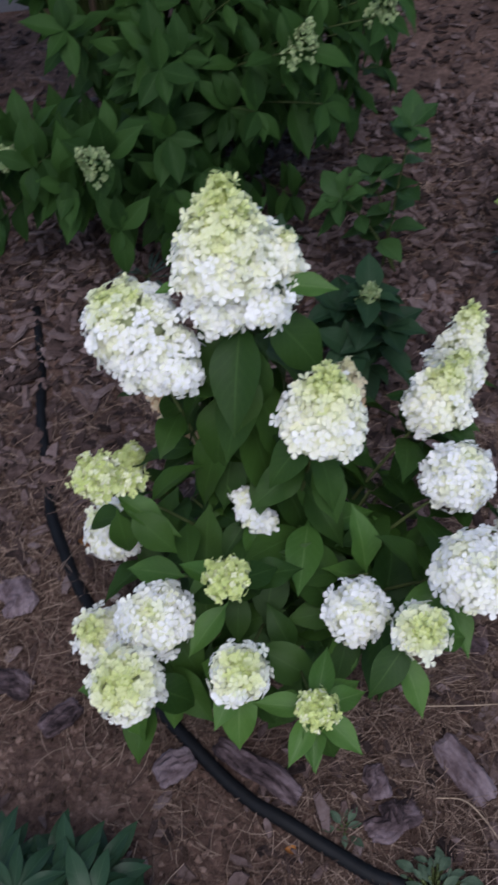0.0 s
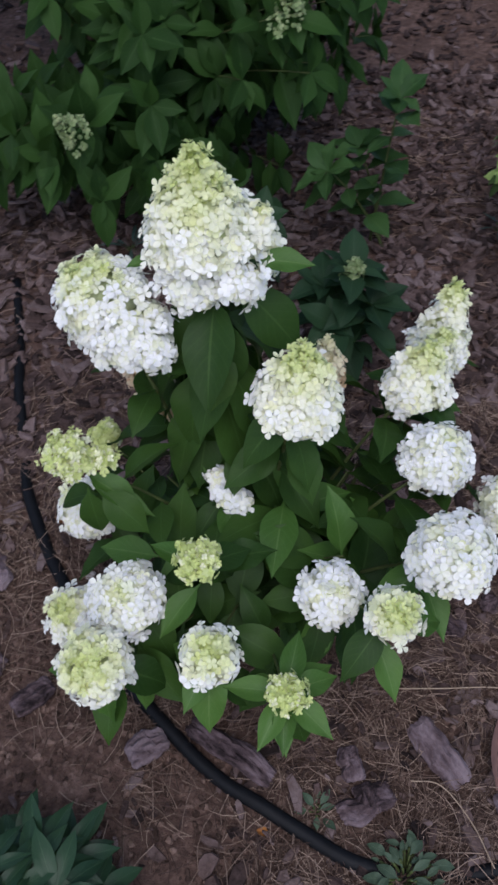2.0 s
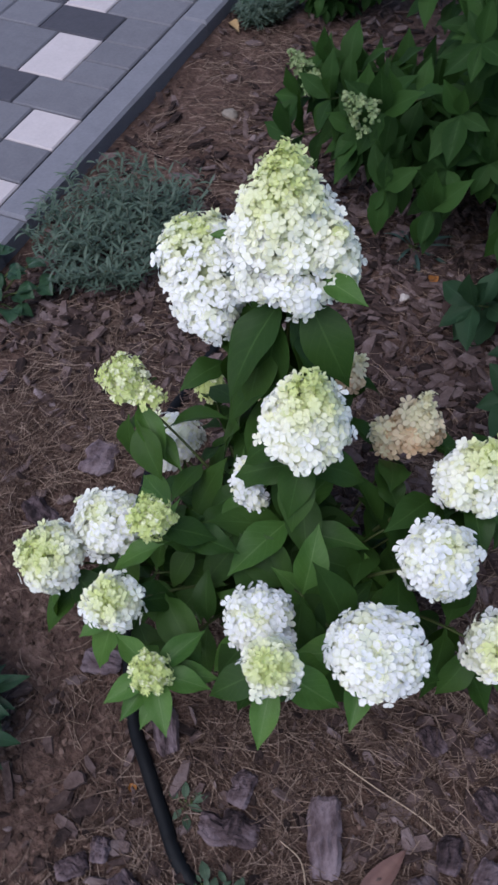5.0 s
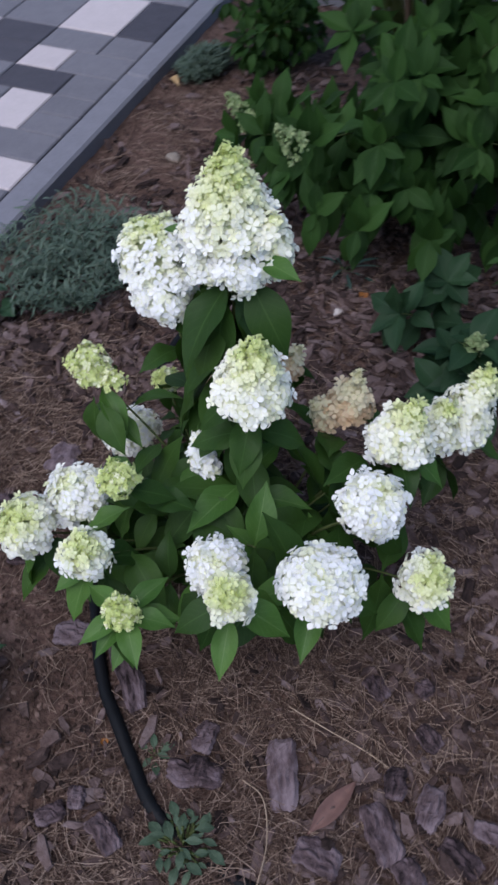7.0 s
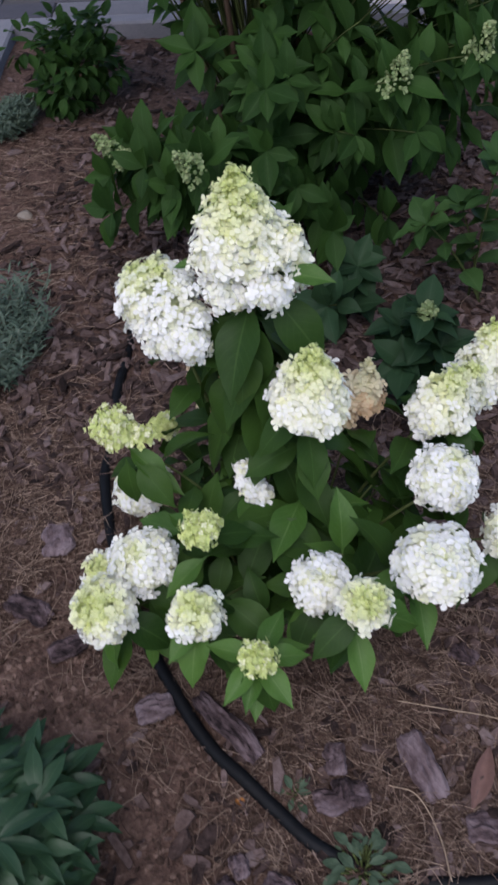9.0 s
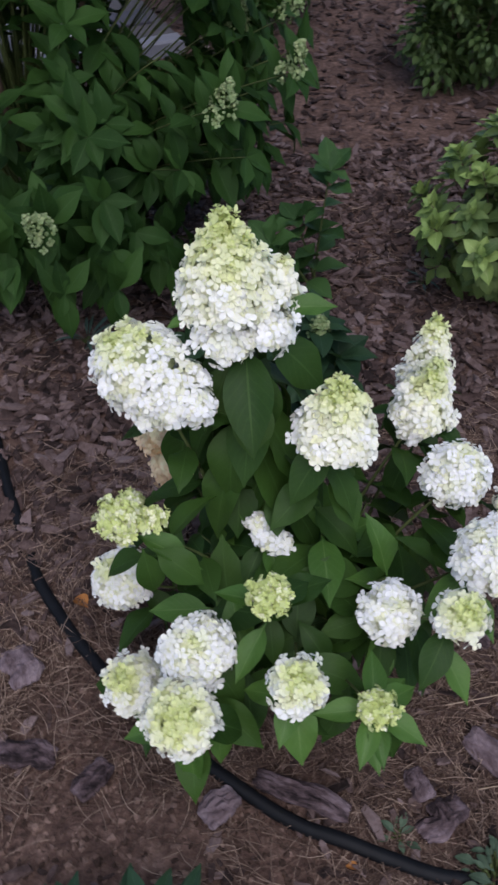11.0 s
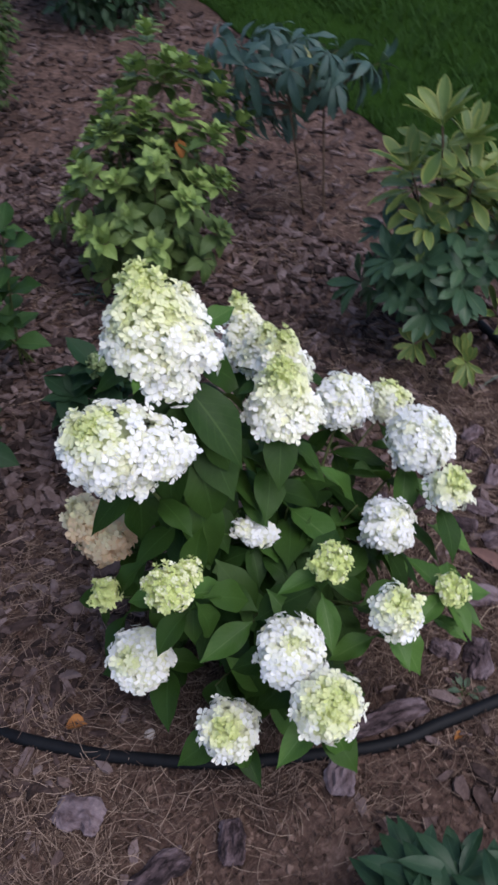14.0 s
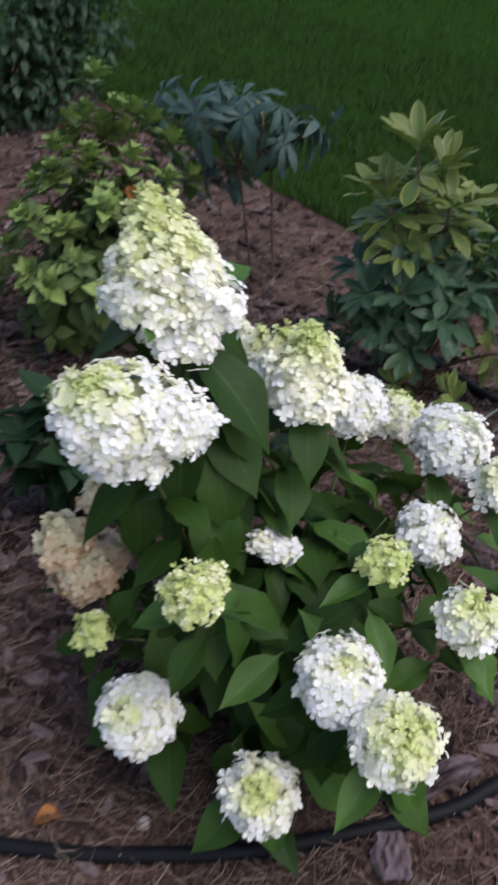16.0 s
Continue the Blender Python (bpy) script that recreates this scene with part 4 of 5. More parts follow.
def large_shrub():
    """The tall green hydrangea behind, with loose green panicles."""
    base = Vector((-0.34, 2.38, 0))
    kinds = leaf_kind("shrub_leaf", SHADE_LEAF, 8, 1.0, 0.45, (0.0, 0.7), (0.1, 0.5), widest=0.4, tip=1.2)
    tops = [(0.06, -0.80, 0.42), (-0.16, -0.64, 0.36), (0.24, -0.66, 0.30), (0.45, -0.61, 0.55), (0.48, -0.50, 0.42), (0.14, -0.52, 0.50), (0.34, -0.44, 0.60), (-0.06, -0.42, 0.5), (0.5, -0.28, 0.6), (0.36, -0.58, 0.4), (0.16, -0.68, 0.3), (0.0, -0.6, 0.25)]
    for i in range(4):
        tops.append((U(-0.5, -0.1), U(-0.2, 0.4), U(0.8, 1.1)))
    for i in range(30):
        tops.append((U(0.1, 0.56), U(-0.72, -0.12), U(0.16, 0.55)))
    for i in range(46):
        a = 2.4 * i
        r = 0.62 * math.sqrt((i + 0.5) / 46)
        tops.append((math.cos(a) * r * 1.0 + 0.14, math.sin(a) * r * 0.7 + 0.06, U(0.7, 1.08) - 0.35 * r))
    tops += [(0.66, -0.34, 0.64), (0.61, -0.57, 0.60), (0.56, -0.2, 0.58), (0.77, 0.2, 0.6), (0.56, -0.42, 0.5), (0.5, -0.62, 0.44), (0.62, -0.2, 0.46), (0.66, 0.0, 0.55), (0.52, -0.5, 0.34)]
    for i in range(9):
        tops.append((U(0.4, 0.66), U(-0.35, 0.1), U(0.5, 0.8)))
    # upper crown out of view, added dense to shade the lower leaves
    for i in range(36):
        tops.append((U(-0.5, 0.45), U(-0.3, 0.5), U(0.95, 1.5)))
    for i in range(70):
        tops.append((U(-0.85, 0.5), U(-0.55, 0.5), U(1.05, 1.6)))
    for i in range(16):
        tops.append((U(-0.22, 0.22), U(-0.78, -0.56), U(0.2, 0.36)))
    for i in range(16):
        tops.append((U(0.46, 0.70), U(-0.45, 0.22), U(0.30, 0.60)))
    # gap: lane fitted to the camera's view, so the path shows through
    plant = shrub("large_hydrangea", base, "tall dark green hydrangea shrub with loose green panicles", "shrub", tops, kinds, (0.108, 7, 0.48, 0.06, 5, 0.0035), STALK, lift=0.9, tall_start=0.6, gap=((0.375, 0.0, 0.515), (0.123, 0.932, -0.341), 0.075))
    for k in range(6):
        a = 1.05 * k + 0.3
        pts = arc((math.cos(a) * 0.09, math.sin(a) * 0.09, 0), (math.cos(a) * 0.34, math.sin(a) * 0.3, U(0.75, 1.0)), 0.75, 8)
        child("stem", tube_mesh("stem", pts, [0.010 * (1 - 0.06 * i) for i in range(9)], WOODY, 8), plant)
    for at, r, h, ax in (((0.04, -0.86, 0.455), 0.035, 0.05, (-0.2, -0.4, 0.5)), ((0.454, -0.63, 0.58), 0.035, 0.045, (0.2, -0.2, 1)), ((-0.20, -0.70, 0.38), 0.03, 0.05, (-0.6, 0, 0.5)),
                         ((0.66, -0.34, 0.67), 0.035, 0.045, (0.2, -0.1, 1)), ((0.615, -0.57, 0.63), 0.03, 0.045, (0.2, -0.2, 1)), ((0.56, -0.21, 0.61), 0.03, 0.04, (0.1, 0, 1)), ((0.77, 0.2, 0.63), 0.035, 0.05, (0.2, 0, 1)), ((0.3, 0.0, 0.98), 0.04, 0.05, (0.1, 0, 1))):
        bud_panicle(plant, at, r, h, ax, "loose panicle of pale green buds")
    return plant


large_shrub()


def small_hydrangea(at, tops, label, lens, buds, leaf=YOUNG_SHADE_LEAF):
    kinds = leaf_kind("small_hydrangea_leaf", leaf, 5, 1.0, 0.58, (0.1, 0.6), (0.15, 0.5), widest=0.42, tip=1.1)
    young = leaf_kind("small_hydrangea_young_leaf", leaf, 3, 1.0, 0.54, (0.1, 0.5), (0.15, 0.5), widest=0.42)
    plant = shrub("young_hydrangea", at, label, "shrub", tops, kinds, (lens, 4, 0.3, 0.12, 6, 0.004), STALK, young, "young hydrangeas in the bed")
    for b in buds:
        bud_panicle(plant, b, 0.022, 0.018, (0, 0, 1), "tight green flower bud cluster")


small_hydrangea((0.24, 1.37, 0), [(0.0, -0.01, 0.25), (-0.05, 0.02, 0.19), (0.04, -0.03, 0.19), (0.01, 0.05, 0.2), (-0.03, -0.06, 0.16)], "young hydrangea with one green bud cluster on top", 0.100, [(0, -0.01, 0.27)])
small_hydrangea((0.34, 1.78, 0), [(0.005, -0.06, 0.41), (-0.13, -0.08, 0.25), (-0.06, -0.02, 0.27)], "young hydrangea shoot with fresh green top leaves", 0.086, [], SHOOT_LEAF)
small_hydrangea((0.06, 1.68, 0), [(0.0, -0.02, 0.14), (-0.05, -0.16, 0.12)], "low hydrangea seedling with pale-edged leaves", 0.11, [])


def lime_spirea():
    """Upright shoots, each ending in tiers of leaves that grow paler and smaller to the tip."""
    bright = leaf_kind("lime_leaf", LIME_LEAF, 5, 1.0, 0.54, (0.1, 0.6), (0.2, 0.6), widest=0.42, tip=1.15, teeth=0.03, rows=13)
    old = leaf_kind("lime_old_leaf", LIME_OLD_LEAF, 5, 1.0, 0.5, (0.3, 0.9), (0.1, 0.4), widest=0.42, tip=1.1, teeth=0.03, rows=13)
    plant = thing("lime_shrub", (0.83, 1.76, 0), "compact shrub with yellow-green toothed leaf rosettes", "shrub")
    leaves = Leaves(plant, 300)
    tops = []
    for i in range(27):
        a, r = 2.4 * i, 0.26 * math.sqrt((i + 0.5) / 27)
        tops.append(((math.cos(a) * r, math.sin(a) * r, 0.43 - r * r * 3.2 + U(-0.04, 0.05)), 1))
    for i in range(20):
        a, r = 2.4 * i, 0.22 * math.sqrt((i + 0.5) / 20)
        tops.append(((0.16 + math.cos(a) * r, 0.03 + math.sin(a) * r, 0.63 - r * 0.9 + U(-0.06, 0.03)), 1))
    tops.append(((0.12, 0.03, 0.66), 1))
    for i in range(30):
        a, r = U(0, 6.283), U(0.04, 0.25)
        tops.append(((math.cos(a) * r, math.sin(a) * r, U(0.12, 0.3)), 0))
    for top, light in tops:
        pts = arc((U(-0.03, 0.03), U(-0.03, 0.03), 0), top, 0.65, 10)
        child("stem", tube_mesh("stem", pts, [0.0026 * (1 - 0.06 * i) for i in range(11)], WOODY, 5), plant)
        t = (pts[10] - pts[9]).normalized()
        turn = U(0, 6)
        fresh = rnd.random() < 0.82
        for tier in range(9):
            p = pts[10] - t * (0.002 + 0.013 * tier) if tier < 4 else pts[max(3, 10 - tier)]
            n, size = ((4, 0.030), (5, 0.046), (5, 0.060), (4, 0.068), (4, 0.070), (4, 0.070), (3, 0.068), (3, 0.064), (2, 0.056))[tier]
            if not light and tier < 3:
                continue
            for w in range(n):
                a = turn + 6.283 * w / n + U(-0.25, 0.25)
                side = t.cross(Vector((math.cos(a), math.sin(a), 0.1))).normalized()
                out = (side + t * (1.5 - 0.42 * tier if tier < 4 else U(-0.3, 0.2))).normalized()
                pale = light and fresh and tier < 3 and rnd.random() < 0.8 or light and tier < 4 and rnd.random() < 0.25
                leaves.add(rnd.choice(bright if pale else old), aimed(p, out, t + UP * 0.4, size * U(0.85, 1.2)), LIME_MANY if pale else LIME_OLD_MANY)
            turn += 0.7
    leaves.finish((-0.9, -0.9, 0.9))
    for at, turn in (((0.10, -0.06, 0.44), 0.4), ((0.12, -0.05, 0.40), 2.2), ((0.08, -0.08, 0.41), 4.0)):
        v, f, u = leaf_shape(0.055, 0.03, 0.9, 0.5, 0.4, curl=-0.2)
        child("leaf", mesh_from("withered_leaf", v, f, DRY_LEAF, u), plant, aimed(at, (math.cos(turn), math.sin(turn), -0.6), UP), "withered orange leaf")
    return plant


lime_spirea()


def drooping_shrub():
    """Two bare stems that carry three umbrellas of hanging leaves."""
    kinds = leaf_kind("drooping_leaf", BLUE_LEAF, 6, 1.0, 0.24, (0.5, 1.1), (0.1, 0.4), widest=0.5, tip=0.8, curl=0.2)
    tops = []
    for (cx, cy, cz), reach, count in (((-0.13, 0.05, 0.585), 0.18, 11), ((0.12, -0.06, 0.47), 0.11, 6), ((-0.03, 0.16, 0.36), 0.12, 7)):
        for i in range(count):
            a, r = 2.4 * i, reach * math.sqrt((i + 0.3) / count)
            tops.append((cx + math.cos(a) * r, cy + math.sin(a) * r, cz - r * 0.35 + U(-0.015, 0.015)))
    plant = shrub("drooping_shrub", (1.37, 1.60, 0), "bare-stemmed shrub with drooping blue-green leaves", "shrub", tops, kinds, (0.108, 2, 0.6, 0.85, 9, 0.0032), fork=[(-0.05, 0.02, 0.36), (0.05, -0.03, 0.33)])
    for at, turn, size in (((-0.10, -0.06, 0.56), -1.3, 0.12), ((0.10, -0.10, 0.47), -0.4, 0.07)):
        v, f, u = leaf_shape(size, size * 0.26, 0.6, 0.4, 0.3)
        child("leaf", mesh_from("yellowed_leaf", v, f, YELLOWED_LEAF, u), plant, aimed(at, (math.cos(turn) * 0.5, math.sin(turn) * 0.5, -1.0), (math.cos(turn), math.sin(turn), 0.6)), "yellowed hanging leaf")
    return plant


drooping_shrub()


def golden_rhododendron():
    dark = leaf_kind("glossy_leaf", GLOSS_LEAF, 5, 1.0, 0.30, (0.0, 0.5), (0.1, 0.35), widest=0.55, tip=0.75)
    gold = leaf_kind("golden_leaf", GOLD_LEAF, 5, 1.0, 0.28, (0.0, 0.4), (0.1, 0.35), widest=0.58, tip=0.7)
    plant = thing("rhododendron", (1.035, 0.955, 0), "rhododendron with dark glossy and yellow variegated leaves", "shrub")
    leaves = Leaves(plant, 300)
    tops = [((-0.04, 0.04, 0.58), 1), ((-0.10, 0.07, 0.49), 1), ((0.02, 0.0, 0.53), 1), ((0.07, -0.06, 0.46), 1), ((0.04, 0.06, 0.48), 1), ((-0.02, -0.04, 0.47), 1), ((-0.07, -0.07, 0.3), 0), ((0.1, -0.14, 0.3), 0), ((-0.17, 0.02, 0.24), 0), ((-0.16, 0.07, 0.3), 0), ((0.03, -0.1, 0.33), 0), ((-0.14, 0.0, 0.31), 0), ((-0.14, 0.06, 0.27), 0), ((-0.11, -0.09, 0.26), 0),
            ((-0.02, -0.10, 0.30), 0), ((0.06, -0.15, 0.29), 0), ((0.12, -0.10, 0.36), 0), ((0.13, -0.02, 0.34), 0), ((-0.08, 0.13, 0.32), 0), ((-0.15, -0.03, 0.19), 0), ((0.07, -0.21, 0.20), 1), ((0.0, -0.2, 0.16), 1),
            ((-0.17, 0.14, 0.22), 0), ((-0.02, 0.0, 0.40), 1), ((-0.06, -0.03, 0.36), 0), ((0.05, -0.05, 0.36), 1), ((-0.19, -0.025, 0.12), 1), ((-0.185, -0.16, 0.12), 1), ((0.0, 0.12, 0.4), 0), ((0.1, 0.05, 0.38), 0), ((-0.1, 0.02, 0.38), 1)]
    for top, light in tops:
        pts = arc((U(-0.02, 0.02), U(-0.02, 0.02), 0), top, 0.7, 8)
        child("stem", tube_mesh("stem", pts, [0.005 * (1 - 0.5 * i / 8) for i in range(9)], WOODY, 6), plant)
        t = (pts[8] - pts[7]).normalized()
        pool = gold if light else dark
        lens = 0.055 if top[2] < 0.13 else U(0.095, 0.115) if top[2] > 0.48 else U(0.075, 0.098)
        for ring, n in ((8, 9), (7, 7), (6, 4)):
            for w in range(n):
                a = 6.283 * w / n + U(-0.25, 0.25) + ring
                side = t.cross(Vector((math.cos(a), math.sin(a), 0.1))).normalized()
                out = (side + t * ((U(0.7, 1.6) if top[2] > 0.48 else U(0.3, 0.9)) if ring == 8 else U(-0.1, 0.3))).normalized()
                leaves.add(rnd.choice(pool), aimed(pts[ring], out, t + UP * 0.3, lens * U(0.85, 1.15)), GOLD_MANY if light else GLOSS_MANY)
    leaves.finish((-1.6, -0.6, 1.0))
    return plant


golden_rhododendron()


def lavender(at, reach, height, label):
    """A grey cushion of many narrow leaves on thin shoots."""
    plant = thing("lavender", at, label, "plant")
    blade = [leaf_shape(0.034, 0.0062, d, 0.2, 0.2, widest=0.4, rows=3, stalk=0.0) for d in (0.1, 0.5, 0.9)]
    heap = Heap()
    for i in range(150):
        a, r = 2.4 * i, math.sqrt((i + 0.5) / 150)
        foot = Vector((math.cos(a) * r * reach[0] * 0.8, math.sin(a) * r * reach[1] * 0.8, 0))
        top = foot + Vector((math.cos(a) * r * 0.7 + U(-0.2, 0.2), math.sin(a) * r * 0.7 + U(-0.3, 0.3), 1.0)).normalized() * height * (1 - 0.35 * r * r) * U(0.6, 1.3)
        if i % 4 == 0:
            child("stem", tube_mesh("stem", [foot, foot.lerp(top, 0.5), top], 0.0013, GREY_STEM, 5), plant)
        for k in range(18):
            b = k * 2.4 + a
            heap.add(rnd.choice(blade), aimed(foot.lerp(top, 0.1 + 0.9 * k / 17), (math.cos(b), math.sin(b), U(0.3, 1.2)), UP, U(0.7, 1.2)))
    tagged(child("foliage", heap.mesh("foliage", GREY_LEAF), plant), kind="stuff")
    return plant


lavender((-0.80, 1.32, 0), (0.155, 0.21), 0.17, "silvery grey-green lavender cushion beside the kerb")
lavender((-1.19, 2.42, 0.01), (0.055, 0.12), 0.06, "small dull grey-green lavender tuft close to the kerb")


def leafy_clump(name, at, label, category, material, leaves, lens, width, spread, height, stalk_mat=STALK, droop=(0.2, 0.8), lobes=1, vary=(0.8, 1.15)):
    kinds = leaf_kind(name + "_leaf", material, 4, 1.0, width, droop, (0.15, 0.4), widest=0.45)
    plant = thing(name, at, label, category)
    for i in range(leaves):
        a, r = 2.4 * i + U(-0.4, 0.4), spread * math.sqrt((i + 0.5) / leaves)
        top = Vector((math.cos(a) * r, math.sin(a) * r, height * (1 - 0.5 * (r / spread) ** 2) * U(0.8, 1.15)))
        child("stem", tube_mesh("stem", arc((top.x * 0.25, top.y * 0.25, 0), top, 0.7, 5), 0.0022, stalk_mat, 5), plant)
        for k in range(lobes):
            b = a + (k - (lobes - 1) / 2) * 0.65 + (U(-1.2, 1.2) if lobes == 1 and leaves > 20 else 0.0)
            child("leaf", rnd.choice(kinds)[0], plant, aimed(top, (math.cos(b), math.sin(b), U(0.0, 0.6)), UP, lens * U(*vary)))
    return plant


leafy_clump("peony", (-0.285, 0.208, 0), "bushy peony with glossy dark green divided leaves", "plant", PEONY_LEAF, 60, 0.085, 0.27, 0.165, 0.18, lobes=5)
leafy_clump("weed", (0.27, 0.34, 0.0), "small grey-green weed growing at the hose", "plant", WEED_LEAF, 34, 0.032, 0.40, 0.042, 0.04, lobes=1, vary=(0.45, 1.2))
leafy_clump("weed", (0.147, 0.428, 0.0), "tiny blue-green seedling beside the hose", "plant", WEED_LEAF, 7, 0.026, 0.45, 0.014, 0.022)
leafy_clump("weed", (-0.24, 1.72, 0.0), "small rosette of narrow blue-green weed leaves", "plant", BLUE_LEAF, 12, 0.09, 0.10, 0.02, 0.02)
leafy_clump("weed", (0.66, 1.83, 0.0), "small tuft of bluish weed leaves in the bark", "plant", BLUE_LEAF, 8, 0.06, 0.12, 0.02, 0.02)
leafy_clump("strawberry_plant", (-0.93, 1.02, 0.0), "low dark green strawberry-like leaf clump by the kerb", "plant", PEONY_LEAF, 18, 0.05, 0.8, 0.12, 0.08, lobes=3)


def iris(at, label):
    plant = thing("iris", at, label, "plant")
    blades = leaf_kind("blade", BLADE_LEAF, 4, 1.0, 0.03, (0.5, 1.1), (0.3, 0.6), widest=0.3, stalk=0.0)
    for i in range(12):
        a = 2.35 + U(-0.45, 0.45) if i < 8 else U(0, 6.283)
        child("blade", rnd.choice(blades)[0], plant, aimed((U(-0.015, 0.015), U(-0.015, 0.015), 0), (math.cos(a), math.sin(a), U(0.15, 0.6)), UP, U(0.26, 0.38) if i < 8 else U(0.14, 0.24)))
    return plant


iris((1.17, 0.60, 0), "clump of long arching grey-green blades by the hose")


def far_shrub(name, at, reach, height, leaf_len, label, count, flowers=(), tint=(0.8, 0.8, 0.78), leaf=SHADE_LEAF_MANY):
    """A shrub farther off: stems and one crown of many leaves."""
    plant = thing(name, at, label, "shrub")
    heap = Heap()
    shape = [leaf_shape(1.0, 0.55, d, 0.3, 0.2, rows=4) for d in (0.1, 0.5, 0.8)]
    for k in range(7):
        a = U(0, 6.283)
        top = (math.cos(a) * reach * 0.5, math.sin(a) * reach * 0.5, height * U(0.45, 0.65))
        child("stem", tube_mesh("stem", arc((0, 0, 0), top, 0.6, 6), 0.004, WOODY, 5), plant)
    lumps = []
    for k in range(30):
        h = 0.12 + 0.76 * (k + rnd.random()) / 30
        lumps.append((U(0, 6.283), U(0.15, 0.85) * (0.45 + 0.65 * h), h))
    for i in range(count):
        a, q, h = rnd.choice(lumps)
        c = Vector((math.cos(a) * q * reach, math.sin(a) * q * reach, h * height))
        d = Vector((rnd.gauss(0, 1), rnd.gauss(0, 1), rnd.gauss(0, 1))).normalized()
        p = c + d * reach * 0.27 * U(0.5, 1.15)
        p.z = max(0.03, p.z)
        heap.add(rnd.choice(shape), aimed(p, d + Vector((0, 0, -0.2)), UP + d * 0.4, leaf_len * U(0.7, 1.2)))
    tagged(child("crown", heap.mesh("crown", leaf), plant), kind="stuff")
    for f in flowers:
        verts, faces, n = [], [], 0
        for _ in range(14):
            fv, ff = floret(0.02, 0.8)
            m = np.array(aimed((U(-0.012, 0.012), U(-0.012, 0.012), U(-0.006, 0.012)), (U(-1, 1), U(-1, 1), 0.2), (U(-.6, .6), U(-.6, .6), 1)))
            verts.append(np.asarray(fv) @ m[:3, :3].T + m[:3, 3])
            faces.extend([tuple(i + n for i in q) for q in ff])
            n += len(fv)
        child("flower", mesh_from("flower", np.vstack(verts), faces, PETAL, tints=[(*tint, 1)] * n), plant, Matrix.Translation(f))
    return plant


far_shrub("rose_bush", (1.25, 3.05, 0), 0.35, 0.66, 0.038, "leafy green rose bush with a few white blooms", 6200, [(-0.16, -0.1, 0.74), (0.18, -0.14, 0.70), (0.06, -0.2, 0.64)], leaf=ROSE_MANY)
far_shrub("dark_shrub", (2.45, 3.45, 0), 0.58, 0.75, 0.06, "dense dark green shrub at the lawn's edge", 3200, leaf=DARK_MANY)
far_shrub("red_rose_bush", (0.55, 3.85, 0), 0.42, 0.62, 0.06, "dark leafy rose bush with a few red blooms", 1700, [(-0.2, -0.3, 0.62), (0.0, -0.36, 0.6), (-0.38, -0.2, 0.6)], (0.45, 0.04, 0.04))
far_shrub("low_shrub", (-1.02, 2.62, 0), 0.20, 0.30, 0.06, "low dark shrub in the corner of the two paths", 520)

# ---------------------------------------------------------------- hose and litter
HOSE_LINE = [(-0.50, 1.62), (-0.46, 1.43), (-0.43, 1.25), (-0.398, 1.11), (-0.375, 1.01), (-0.335, 0.915), (-0.298, 0.842), (-0.205, 0.69), (-0.065, 0.535), (0.004, 0.472), (0.06, 0.437), (0.125, 0.398), (0.205, 0.355), (0.31, 0.343), (0.44, 0.36), (0.59, 0.425), (0.82, 0.53), (1.03, 0.66), (1.12, 0.83), (1.22, 1.0)]
hose_pts = spline([(x, y, ground_height(x, y) + (-0.004 if y > 1.35 or 1.05 < y < 1.16 or (0.28 < x < 0.42 and y < 0.35) else 0.0105)) for x, y in HOSE_LINE], 8)
tagged(new("hose", tube_mesh("hose", hose_pts, 0.0115, HOSE, 12)), "black plastic irrigation hose lying round the bush", "hose")


def chip_shape(length, width, thick):
    """An irregular flake of bark with a ragged outline and a rough upper side."""
    n = rnd.choice((7, 8, 9))
    ring = []
    for k in range(n):
        a = 6.283 * k / n + U(-0.2, 0.2)
        r = U(0.74, 1.08) / max(abs(math.cos(a)), abs(math.sin(a))) ** 0.75
        ring.append((math.cos(a) * width / 2 * r, math.sin(a) * length / 2 * r))
    verts = [(x, y, 0) for x, y in ring] + [(x * 0.98, y * 0.98, thick * U(0.5, 0.8)) for x, y in ring]
    verts += [(x * 0.72, y * 0.74, thick * U(0.8, 1.25)) for x, y in ring] + [(0, 0, thick * U(0.85, 1.2))]
    faces = [tuple(range(n))[::-1]]
    for b in (0, n):
        faces += [(b + k, b + (k + 1) % n, b + n + (k + 1) % n, b + n + k) for k in range(n)]
    faces += [(2 * n + k, 2 * n + (k + 1) % n, 3 * n) for k in range(n)]
    return verts, faces, None


def flake_shape(length, width, thick):
    """A small thin flake: a ragged top with a rim down to the soil."""
    n = rnd.choice((5, 6, 7))
    ring = []
    for k in range(n):
        a = 6.283 * (k + U(-0.25, 0.25)) / n
        r = U(0.7, 1.1) / max(abs(math.cos(a)), abs(math.sin(a))) ** 0.8
        ring.append((math.cos(a) * width / 2 * r, math.sin(a) * length / 2 * r))
    verts = [(x, y, 0) for x, y in ring] + [(x * 0.93, y * 0.95, thick * U(0.6, 1.2)) for x, y in ring] + [(0, 0, thick * U(0.7, 1.5))]
    faces = [(k, (k + 1) % n, n + (k + 1) % n, n + k) for k in range(n)] + [(n + k, n + (k + 1) % n, 2 * n) for k in range(n)]
    return verts, faces, None


